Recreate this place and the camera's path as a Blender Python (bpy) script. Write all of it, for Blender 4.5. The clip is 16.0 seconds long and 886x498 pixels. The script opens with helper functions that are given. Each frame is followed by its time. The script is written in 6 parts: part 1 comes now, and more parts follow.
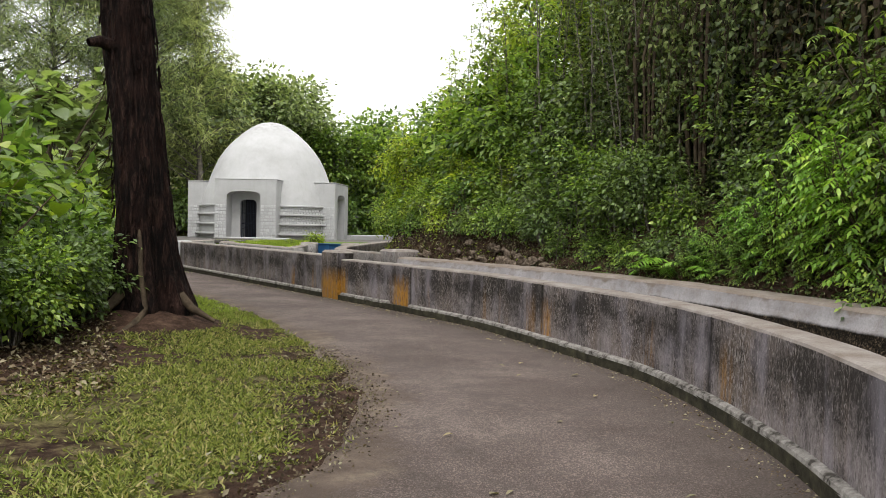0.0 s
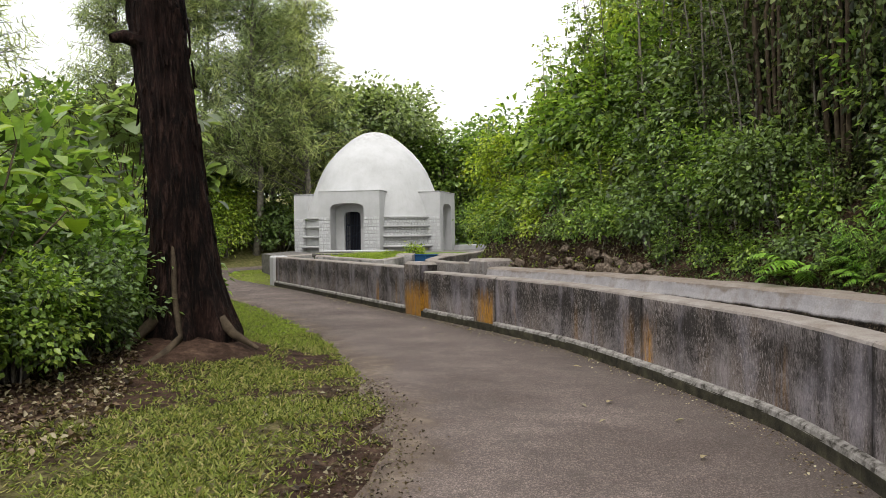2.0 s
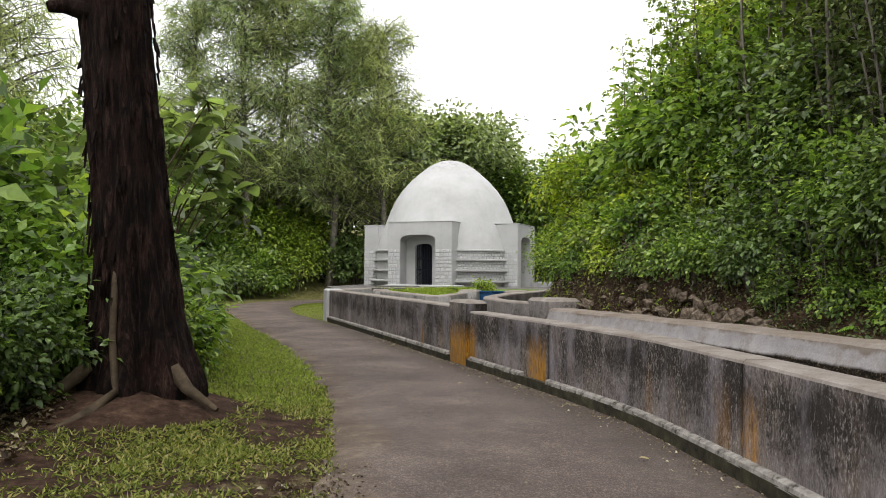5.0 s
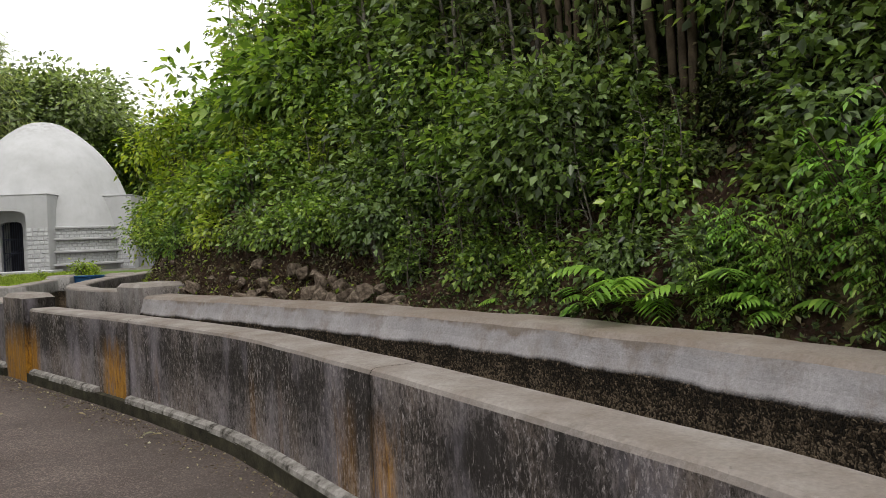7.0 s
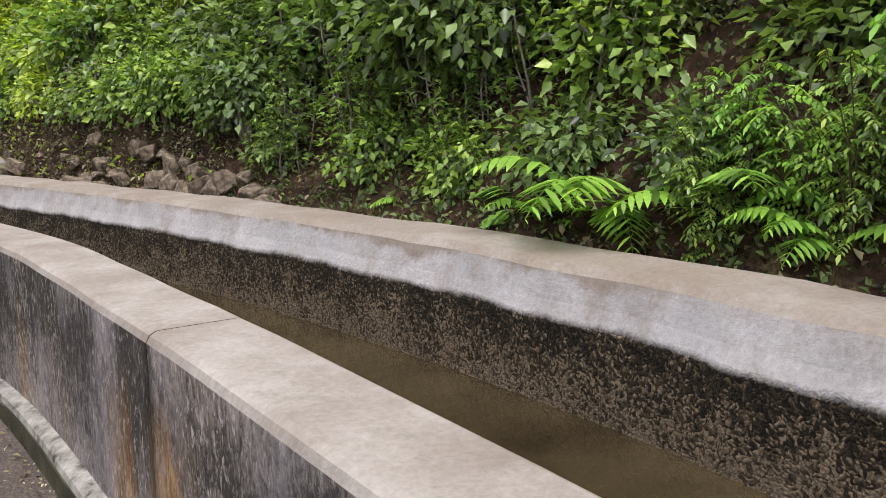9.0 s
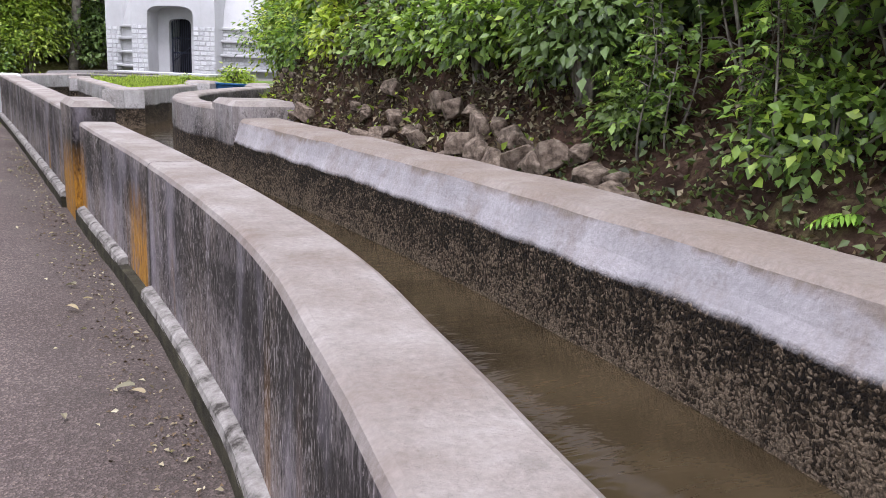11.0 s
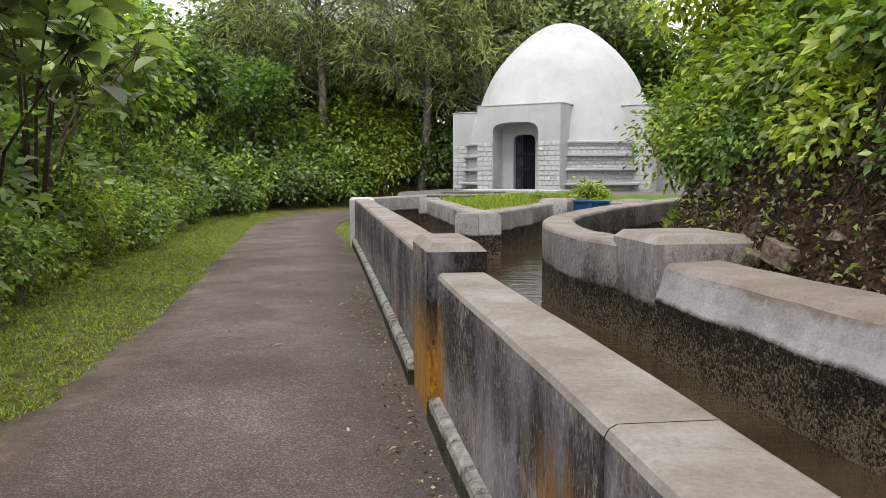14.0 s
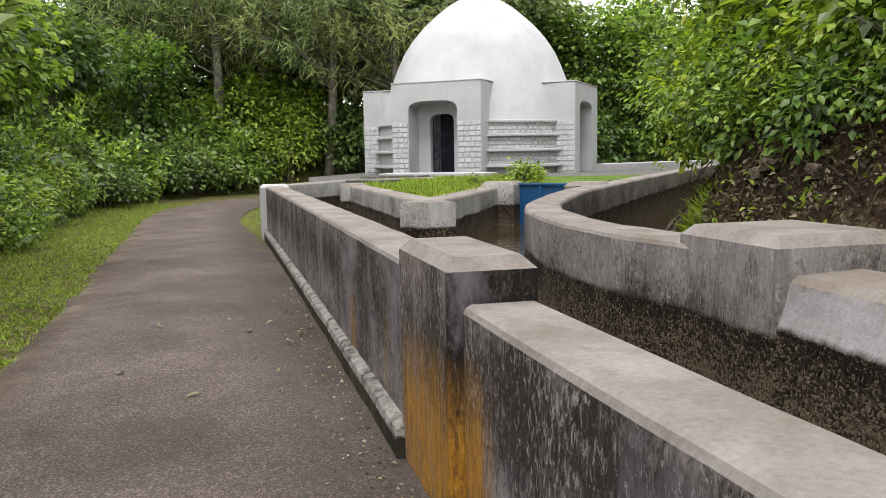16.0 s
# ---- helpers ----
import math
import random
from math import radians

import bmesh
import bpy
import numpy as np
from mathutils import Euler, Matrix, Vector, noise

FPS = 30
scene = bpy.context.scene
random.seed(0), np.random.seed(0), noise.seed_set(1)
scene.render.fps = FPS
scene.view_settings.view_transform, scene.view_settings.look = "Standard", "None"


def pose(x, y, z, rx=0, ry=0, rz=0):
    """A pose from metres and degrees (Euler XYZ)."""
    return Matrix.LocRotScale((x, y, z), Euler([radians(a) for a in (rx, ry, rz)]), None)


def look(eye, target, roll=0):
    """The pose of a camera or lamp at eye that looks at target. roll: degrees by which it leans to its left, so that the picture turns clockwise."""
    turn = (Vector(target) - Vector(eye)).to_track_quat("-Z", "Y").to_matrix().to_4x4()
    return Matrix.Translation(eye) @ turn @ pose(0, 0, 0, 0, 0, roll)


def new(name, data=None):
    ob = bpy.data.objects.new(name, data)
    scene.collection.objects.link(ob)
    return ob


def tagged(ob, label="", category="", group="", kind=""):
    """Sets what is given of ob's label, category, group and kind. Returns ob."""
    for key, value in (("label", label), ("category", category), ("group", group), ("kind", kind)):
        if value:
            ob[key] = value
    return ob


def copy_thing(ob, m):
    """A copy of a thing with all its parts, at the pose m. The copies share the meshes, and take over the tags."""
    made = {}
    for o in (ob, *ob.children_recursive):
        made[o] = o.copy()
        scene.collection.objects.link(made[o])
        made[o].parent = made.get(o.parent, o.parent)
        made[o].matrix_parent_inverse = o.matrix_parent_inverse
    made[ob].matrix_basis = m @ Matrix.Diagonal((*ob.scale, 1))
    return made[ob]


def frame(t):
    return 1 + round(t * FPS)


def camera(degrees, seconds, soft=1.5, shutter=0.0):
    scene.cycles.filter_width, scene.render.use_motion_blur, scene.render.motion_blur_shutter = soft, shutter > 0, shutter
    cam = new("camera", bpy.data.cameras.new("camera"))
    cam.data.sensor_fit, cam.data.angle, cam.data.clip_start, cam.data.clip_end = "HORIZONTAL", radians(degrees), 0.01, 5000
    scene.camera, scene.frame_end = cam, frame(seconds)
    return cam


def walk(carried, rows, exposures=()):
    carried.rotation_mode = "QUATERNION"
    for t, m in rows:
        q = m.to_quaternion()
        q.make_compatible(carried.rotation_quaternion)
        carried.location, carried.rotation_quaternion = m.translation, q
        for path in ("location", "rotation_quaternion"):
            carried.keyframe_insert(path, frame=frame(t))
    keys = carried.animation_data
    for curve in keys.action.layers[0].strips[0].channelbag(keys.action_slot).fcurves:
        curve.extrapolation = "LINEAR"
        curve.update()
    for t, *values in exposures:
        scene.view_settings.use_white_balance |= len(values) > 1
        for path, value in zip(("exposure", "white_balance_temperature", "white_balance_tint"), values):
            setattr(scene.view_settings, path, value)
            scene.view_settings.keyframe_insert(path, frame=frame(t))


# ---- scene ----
cam = camera(57.5, 16.0, 0.8)
PATH = [
    (0, (0.94, 0.005, 1.786), (1.97, 1.719, 1.732), 1.2),
    (0.5, (1.357, 0.389, 1.773), (2.302, 2.148, 1.667), 0.6),
    (1, (1.776, 0.743, 1.753), (2.625, 2.552, 1.66), -0.4),
    (1.5, (2.178, 1.145, 1.739), (2.967, 2.981, 1.672), -0.7),
    (2, (2.587, 1.518, 1.745), (3.345, 3.369, 1.711), -0.8),
    (2.5, (2.992, 1.885, 1.774), (3.685, 3.761, 1.752), -0.5),
    (3, (3.359, 2.3, 1.75), (4.014, 4.189, 1.729), -0.3),
    (3.5, (3.733, 2.665, 1.75), (4.326, 4.575, 1.729), -0.5),
    (3.7, (3.86, 2.856, 1.752), (4.418, 4.776, 1.744), -0.2),
    (5.8, (4.932, 4.831, 1.642), (5.5, 6.747, 1.719), 1.2),
    (6, (5.144, 5.086, 1.65), (5.766, 6.986, 1.722), 0.7),
    (6.5, (5.549, 5.585, 1.68), (6.511, 7.339, 1.707), -1.3),
    (7, (5.905, 5.976, 1.704), (7.215, 7.487, 1.674), -2.4),
    (7.5, (6.459, 6.345, 1.682), (7.878, 7.752, 1.592), -2.7),
    (8, (6.891, 6.758, 1.688), (8.38, 8.08, 1.506), -1.9),
    (8.2, (7.007, 6.859, 1.679), (8.504, 8.17, 1.472), -1.6),
    (10.3, (7.884, 8.535, 1.611), (9.067, 10.079, 1.145), 2.0),
    (10.5, (7.955, 8.76, 1.63), (9.083, 10.344, 1.167), 2.3),
    (11, (8.159, 9.255, 1.619), (9.09, 10.971, 1.183), 2.5),
    (11.5, (8.297, 9.78, 1.621), (9.027, 11.593, 1.197), 2.5),
    (12, (8.314, 10.279, 1.644), (8.858, 12.17, 1.286), 2.6),
    (12.5, (8.399, 10.916, 1.652), (8.737, 12.864, 1.349), 2.3),
    (13, (8.361, 11.403, 1.626), (8.594, 13.367, 1.329), 1.5),
    (13.5, (8.321, 11.945, 1.618), (8.482, 13.925, 1.383), 0.5),
    (14, (8.293, 12.52, 1.626), (8.484, 14.502, 1.439), -0.2),
    (14.5, (8.207, 12.952, 1.642), (8.513, 14.921, 1.467), -0.0),
    (15, (8.156, 13.5, 1.628), (8.537, 15.456, 1.456), 0.3),
    (15.5, (8.016, 13.991, 1.597), (8.432, 15.938, 1.402), -0.1),
    (16, (7.97, 14.549, 1.587), (8.403, 16.488, 1.358), -1.0),
]
LIFT = [(0.0, 0.7, 6500, 10), (3.5, 0.7, 6500, 10), (6.0, 0.3, 6450, 10), (6.5, 0.0, 6400, 10), (7.0, 0.35, 6500, 10), (7.5, 0.9, 6500, 10), (8.2, 1.3, 6500, 10), (10.5, 1.35, 5850, 21), (11.5, 1.3, 5850, 20), (12.0, 1.25, 5950, 18), (12.5, 1.1, 6050, 15), (13.0, 1.1, 6150, 13), (13.5, 1.1, 6250, 12), (14.0, 0.85, 6350, 11), (16.0, 0.95, 6350, 11)]
walk(cam, [(t, look(eye, target, roll)) for t, eye, target, roll in PATH], LIFT)

# ---- light ----
world = bpy.data.worlds.new("overcast")
scene.world = world
world.use_nodes = True
wn, wl = world.node_tree.nodes, world.node_tree.links
sky = wn.new("ShaderNodeTexSky")
sky.sky_type = "NISHITA"
sky.sun_disc = False
sky.sun_elevation, sky.sun_rotation = radians(62), radians(200)
sky.air_density, sky.dust_density = 1.0, 4.0
hs = wn.new("ShaderNodeHueSaturation")
hs.inputs["Saturation"].default_value = 0.2
cloud = wn.new("ShaderNodeMix")
cloud.data_type = "RGBA"
cloud.inputs["Factor"].default_value = 0.85
cloud.inputs["B"].default_value = (12.0, 12.0, 11.9, 1)
wl.new(sky.outputs[0], hs.inputs["Color"])
wl.new(hs.outputs[0], cloud.inputs["A"])
wl.new(cloud.outputs["Result"], wn["Background"].inputs["Color"])
wn["Background"].inputs["Strength"].default_value = 0.1
sun_data = bpy.data.lights.new("sun", "SUN")
sun_data.energy, sun_data.angle, sun_data.color = 1.2, radians(22), (1.0, 0.96, 0.9)
sun = new("sun", sun_data)
sun.matrix_world = look((0, 0, 30), (6, 14, 0))

# ---- materials ----


def nodes_of(name):
    m = bpy.data.materials.new(name)
    m.use_nodes = True
    t = m.node_tree
    return m, t.nodes, t.links, t.nodes["Principled BSDF"]


def noise_node(n, l, scale, detail=6.0, rough=0.6, vec=None, distort=0.0):
    t = n.new("ShaderNodeTexNoise")
    t.inputs["Scale"].default_value, t.inputs["Detail"].default_value = scale, detail
    t.inputs["Roughness"].default_value, t.inputs["Distortion"].default_value = rough, distort
    if vec is not None:
        l.new(vec, t.inputs["Vector"])
    return t.outputs["Fac"]


def ramp(n, l, fac, stops):
    r = n.new("ShaderNodeValToRGB")
    e = r.color_ramp.elements
    while len(e) < len(stops):
        e.new(0.5)
    for k, (p, c) in enumerate(stops):
        e[k].position = p
        e[k].color = (*c, 1) if len(c) == 3 else c
    l.new(fac, r.inputs["Fac"])
    return r.outputs["Color"]


def mix(n, l, fac, a, b, mode="MIX"):
    m = n.new("ShaderNodeMix")
    m.data_type, m.blend_type = "RGBA", mode
    for key, v in (("Factor", fac), ("A", a), ("B", b)):
        if isinstance(v, (int, float)):
            m.inputs[key].default_value = v
        elif isinstance(v, tuple):
            m.inputs[key].default_value = (*v, 1)
        else:
            l.new(v, m.inputs[key])
    return m.outputs["Result"]


def calc(n, l, op, a, b=0.0, clamp=False):
    m = n.new("ShaderNodeMath")
    m.operation, m.use_clamp = op, clamp
    for k, v in enumerate((a, b)):
        if isinstance(v, (int, float)):
            m.inputs[k].default_value = v
        else:
            l.new(v, m.inputs[k])
    return m.outputs[0]


def bump(n, l, p, height, strength, distance=0.02):
    b = n.new("ShaderNodeBump")
    b.inputs["Strength"].default_value, b.inputs["Distance"].default_value = strength, distance
    l.new(height, b.inputs["Height"])
    l.new(b.outputs[0], p.inputs["Normal"])


def coords(n, kind="Object"):
    return n.new("ShaderNodeTexCoord").outputs[kind]


def scaled(n, l, vec, sx, sy, sz):
    m = n.new("ShaderNodeMapping")
    m.inputs["Scale"].default_value = (sx, sy, sz)
    l.new(vec, m.inputs["Vector"])
    return m.outputs[0]


def grainy(name, stops, scale, rough=0.85, fine=60.0, relief=0.3, metal=0.0, dist=0.02):
    m, n, l, p = nodes_of(name)
    v = coords(n)
    big = noise_node(n, l, scale, 8, 0.62, v)
    small = noise_node(n, l, fine, 4, 0.7, v)
    c = ramp(n, l, big, stops)
    c = mix(n, l, 0.35, c, ramp(n, l, small, [(0.3, (0.25, 0.25, 0.25)), (0.7, (0.75, 0.75, 0.75))]), "OVERLAY")
    l.new(c, p.inputs["Base Color"])
    p.inputs["Roughness"].default_value, p.inputs["Metallic"].default_value = rough, metal
    p.inputs["Specular IOR Level"].default_value = 0.5 if rough < 0.8 else 0.15
    bump(n, l, p, small, relief, dist)
    return m


def concrete(name, clean, mildew, streak, rust, wet, lip_stain=0.0):
    """Weathered cast concrete: u runs along the wall in metres, v is the height."""
    m, n, l, p = nodes_of(name)
    uv = coords(n, "UV")
    obj = coords(n)
    sep = n.new("ShaderNodeSeparateXYZ")
    l.new(uv, sep.inputs[0])
    height = sep.outputs["Y"]
    geo = n.new("ShaderNodeNewGeometry")
    nz = n.new("ShaderNodeSeparateXYZ")
    l.new(geo.outputs["Normal"], nz.inputs[0])
    up = calc(n, l, "MULTIPLY", calc(n, l, "SUBTRACT", nz.outputs["Z"], 0.2, True), 3.0, True)
    if wet > 0:
        up = calc(n, l, "MULTIPLY", up, calc(n, l, "MULTIPLY", calc(n, l, "SUBTRACT", height, 0.93, True), 40.0, True))
    cloudy = noise_node(n, l, 2.2, 8, 0.65, obj)
    grain = noise_node(n, l, 45, 5, 0.7, obj)
    runs = noise_node(n, l, 1.0, 8, 0.66, scaled(n, l, uv, 6.5, 0.5, 1), 0.7)
    hair = noise_node(n, l, 1.0, 8, 0.74, scaled(n, l, uv, 24, 5.0, 1), 1.2)
    wide = noise_node(n, l, 1.0, 4, 0.55, scaled(n, l, uv, 1.3, 0.3, 1))
    patch = noise_node(n, l, 1.0, 5, 0.62, scaled(n, l, uv, 1.1, 1.7, 1))
    dots = noise_node(n, l, 1.0, 9, 0.82, scaled(n, l, uv, 34, 17, 1), 0.8)
    pale = noise_node(n, l, 1.0, 7, 0.8, scaled(n, l, uv, 44, 17, 1), 0.7)
    base = ramp(n, l, cloudy, [(0.3, tuple(c * 0.66 for c in clean)), (0.7, clean)])
    # long soft runs of grime and hair-thin ones between them
    base = mix(n, l, 0.8 * streak, base, ramp(n, l, runs, [(0.32, (0.17, 0.155, 0.15)), (0.5, (0.42, 0.41, 0.415)), (0.68, (0.7, 0.69, 0.71))]), "OVERLAY")
    base = mix(n, l, 0.4 * streak, base, ramp(n, l, hair, [(0.36, (0.12, 0.11, 0.1)), (0.62, (0.74, 0.73, 0.74))]), "OVERLAY")
    base = mix(n, l, calc(n, l, "MULTIPLY", ramp(n, l, wide, [(0.45, (0, 0, 0)), (0.65, (1, 1, 1))]), 0.7 * streak), base, (0.15, 0.108, 0.075))
    # black mildew in clustered specks, thickest below the lip
    lip = calc(n, l, "SUBTRACT", 1.0, calc(n, l, "ABSOLUTE", calc(n, l, "MULTIPLY", calc(n, l, "SUBTRACT", height, 0.72), 2.4)), True)
    gate = calc(n, l, "ADD", calc(n, l, "MULTIPLY", patch, 0.7), calc(n, l, "ADD", calc(n, l, "MULTIPLY", lip, 0.16), calc(n, l, "MULTIPLY", runs, 0.5)))
    dark = calc(n, l, "ADD", calc(n, l, "MULTIPLY", dots, 0.95), calc(n, l, "SUBTRACT", gate, 0.74))
    dark = ramp(n, l, dark, [(0.5 - mildew * 0.07, (0, 0, 0)), (0.58 - mildew * 0.07, (0.35, 0.35, 0.35)), (0.74 - mildew * 0.07, (1, 1, 1))])
    base = mix(n, l, calc(n, l, "MULTIPLY", dark, 0.93), base, (0.016, 0.0135, 0.0115))
    # pale lime flecks where the skin has worn through
    fl = calc(n, l, "ADD", pale, calc(n, l, "MULTIPLY", calc(n, l, "SUBTRACT", wide, 0.5), 0.3))
    base = mix(n, l, calc(n, l, "MULTIPLY", ramp(n, l, fl, [(0.55, (0, 0, 0)), (0.63, (1, 1, 1))]), 0.7 * streak), base, tuple(min(0.6, c * 1.25) for c in clean))
    if rust > 0.9:
        # black seep lines at the joints between the castings
        jy = n.new("ShaderNodeSeparateXYZ")
        l.new(obj, jy.inputs[0])
        bent = calc(n, l, "ADD", jy.outputs["Y"], calc(n, l, "MULTIPLY", calc(n, l, "SUBTRACT", dots, 0.5), 0.12))
        for joint in (2.0, 5.5, 9.7, 14.5, 17.72):
            seep = calc(n, l, "SUBTRACT", 1.0, calc(n, l, "MULTIPLY", calc(n, l, "ABSOLUTE", calc(n, l, "SUBTRACT", bent, joint)), 14.0), True)
            base = mix(n, l, calc(n, l, "MULTIPLY", seep, 0.9), base, (0.012, 0.01, 0.009))
        # lilac grey and ochre washes
        base = mix(n, l, ramp(n, l, noise_node(n, l, 1.0, 5, 0.6, scaled(n, l, uv, 2.3, 0.8, 1)), [(0.5, (0, 0, 0)), (0.7, (0.5, 0.5, 0.5))]), base, (0.33, 0.3, 0.34))
    # rust runs
    ru = noise_node(n, l, 1.0, 3, 0.5, scaled(n, l, uv, 1.1, 0.02, 1))
    rr = calc(n, l, "MULTIPLY", ramp(n, l, ru, [(0.64 - rust * 0.06, (0, 0, 0)), (0.7 - rust * 0.06, (1, 1, 1))]), ramp(n, l, runs, [(0.45, (0, 0, 0)), (0.56, (1, 1, 1))]))
    if rust > 0.9:
        wy = n.new("ShaderNodeSeparateXYZ")
        l.new(obj, wy.inputs[0])
        ragged = calc(n, l, "ADD", wy.outputs["Y"], calc(n, l, "MULTIPLY", calc(n, l, "SUBTRACT", runs, 0.5), 0.7))
        total = 0.0
        for y0, y1 in ((14.5, 15.3), (17.3, 18.7), (9.35, 9.75), (11.65, 11.85), (20.3, 20.6), (5.0, 5.3)):
            w = calc(n, l, "MULTIPLY", calc(n, l, "MULTIPLY", calc(n, l, "SUBTRACT", ragged, y0), 5.0, True), calc(n, l, "MULTIPLY", calc(n, l, "SUBTRACT", y1, ragged), 5.0, True))
            total = calc(n, l, "ADD", w, total)
        rr = calc(n, l, "ADD", calc(n, l, "MULTIPLY", total, ramp(n, l, calc(n, l, "ADD", calc(n, l, "MULTIPLY", runs, 0.6), calc(n, l, "MULTIPLY", hair, 0.4)), [(0.39, (0, 0, 0)), (0.5, (1, 1, 1))])), calc(n, l, "MULTIPLY", rr, 0.35), True)
    low = calc(n, l, "MULTIPLY", calc(n, l, "SUBTRACT", calc(n, l, "ADD", 0.62, calc(n, l, "MULTIPLY", runs, 0.35)), height, True), 2.4, True)
    rusty = ramp(n, l, hair, [(0.35, (0.16, 0.07, 0.012)), (0.55, (0.40, 0.19, 0.02)), (0.7, (0.46, 0.27, 0.05))])
    base = mix(n, l, calc(n, l, "MULTIPLY", calc(n, l, "MULTIPLY", rr, low), rust * 0.92), base, rusty)
    if lip_stain > 0:
        # brown drips that hang below the worn lip, and scuffed blotches
        drip = calc(n, l, "SUBTRACT", calc(n, l, "ADD", height, calc(n, l, "MULTIPLY", calc(n, l, "SUBTRACT", patch, 0.5), 0.3)), calc(n, l, "SUBTRACT", 1.04, calc(n, l, "MULTIPLY", runs, 0.16)))
        base = mix(n, l, calc(n, l, "MULTIPLY", calc(n, l, "MULTIPLY", drip, 25.0, True), lip_stain), base, (0.16, 0.125, 0.1))
        blot = noise_node(n, l, 3.1, 8, 0.75, obj)
        base = mix(n, l, ramp(n, l, blot, [(0.48, (0, 0, 0)), (0.66, (0.8, 0.8, 0.8))]), base, (0.21, 0.18, 0.165))
    rough_height = calc(n, l, "ADD", grain, calc(n, l, "MULTIPLY", dots, 0.8))
    # waterline growth: black slime over gritty aggregate, paler grit lower down
    if wet > 0:
        edge = calc(n, l, "ADD", height, calc(n, l, "ADD", calc(n, l, "MULTIPLY", calc(n, l, "SUBTRACT", cloudy, 0.5), 0.08), calc(n, l, "MULTIPLY", calc(n, l, "SUBTRACT", dots, 0.5), 0.035)))
        wline = calc(n, l, "MULTIPLY", calc(n, l, "SUBTRACT", wet, edge), 30.0, True)
        peb = n.new("ShaderNodeTexVoronoi")
        peb.inputs["Scale"].default_value = 75
        wob = n.new("ShaderNodeMix")
        wob.data_type = "RGBA"
        wob.blend_type = "LINEAR_LIGHT"
        wob.inputs["Factor"].default_value = 0.03
        l.new(obj, wob.inputs["A"])
        wn2 = n.new("ShaderNodeTexNoise")
        wn2.inputs["Scale"].default_value = 20
        l.new(obj, wn2.inputs["Vector"])
        l.new(wn2.outputs["Color"], wob.inputs["B"])
        l.new(wob.outputs["Result"], peb.inputs["Vector"])
        pick = n.new("ShaderNodeSeparateXYZ")
        l.new(peb.outputs["Color"], pick.inputs[0])
        clot = noise_node(n, l, 5, 8, 0.75, obj)
        fine = noise_node(n, l, 90, 5, 0.8, obj)
        down = calc(n, l, "MULTIPLY", calc(n, l, "SUBTRACT", 0.8, height, True), 1.0)
        show = calc(n, l, "ADD", calc(n, l, "MULTIPLY", pick.outputs["X"], 0.55), calc(n, l, "ADD", calc(n, l, "MULTIPLY", clot, 1.05), calc(n, l, "SUBTRACT", down, 0.13)))
        slime = ramp(n, l, show, [(0.62, (0.007, 0.005, 0.0035)), (0.8, (0.026, 0.018, 0.011)), (0.95, (0.066, 0.048, 0.03)), (1.0, (0.15, 0.115, 0.08))])
        slime = mix(n, l, 0.8, slime, ramp(n, l, fine, [(0.35, (0.12, 0.12, 0.12)), (0.65, (0.8, 0.8, 0.8))]), "OVERLAY")
        slime = mix(n, l, ramp(n, l, peb.outputs["Distance"], [(0.4, (0, 0, 0)), (0.8, (0.5, 0.5, 0.5))]), slime, (0.006, 0.005, 0.004))
        base = mix(n, l, calc(n, l, "MULTIPLY", wline, calc(n, l, "SUBTRACT", 1.0, up)), base, slime)
        rough_height = calc(n, l, "ADD", rough_height, calc(n, l, "MULTIPLY", calc(n, l, "MULTIPLY", wline, calc(n, l, "SUBTRACT", 1.0, peb.outputs["Distance"])), 1.6))
    # worn paler top
    topc = ramp(n, l, cloudy, [(0.3, (0.175, 0.14, 0.118)), (0.5, (0.24, 0.21, 0.19)), (0.72, (0.32, 0.292, 0.272))])
    topc = mix(n, l, ramp(n, l, noise_node(n, l, 9, 6, 0.7, obj), [(0.54, (0, 0, 0)), (0.72, (0.5, 0.5, 0.5))]), topc, (0.14, 0.122, 0.108))
    pits = noise_node(n, l, 24, 7, 0.8, obj)
    topc = mix(n, l, ramp(n, l, pits, [(0.63, (0, 0, 0)), (0.7, (0.6, 0.6, 0.6))]), topc, (0.07, 0.06, 0.052))
    if lip_stain > 0:
        topc = mix(n, l, ramp(n, l, noise_node(n, l, 1.9, 8, 0.7, obj), [(0.4, (0.2, 0.2, 0.2)), (0.6, (0.6, 0.6, 0.6))]), topc, (0.19, 0.145, 0.112))
    base = mix(n, l, up, base, topc)
    base = mix(n, l, 0.25, base, ramp(n, l, grain, [(0.3, (0.2, 0.2, 0.2)), (0.7, (0.8, 0.8, 0.8))]), "OVERLAY")
    l.new(base, p.inputs["Base Color"])
    p.inputs["Roughness"].default_value = 0.88
    p.inputs["Specular IOR Level"].default_value = 0.15
    bump(n, l, p, rough_height, 0.5, 0.012)
    return m


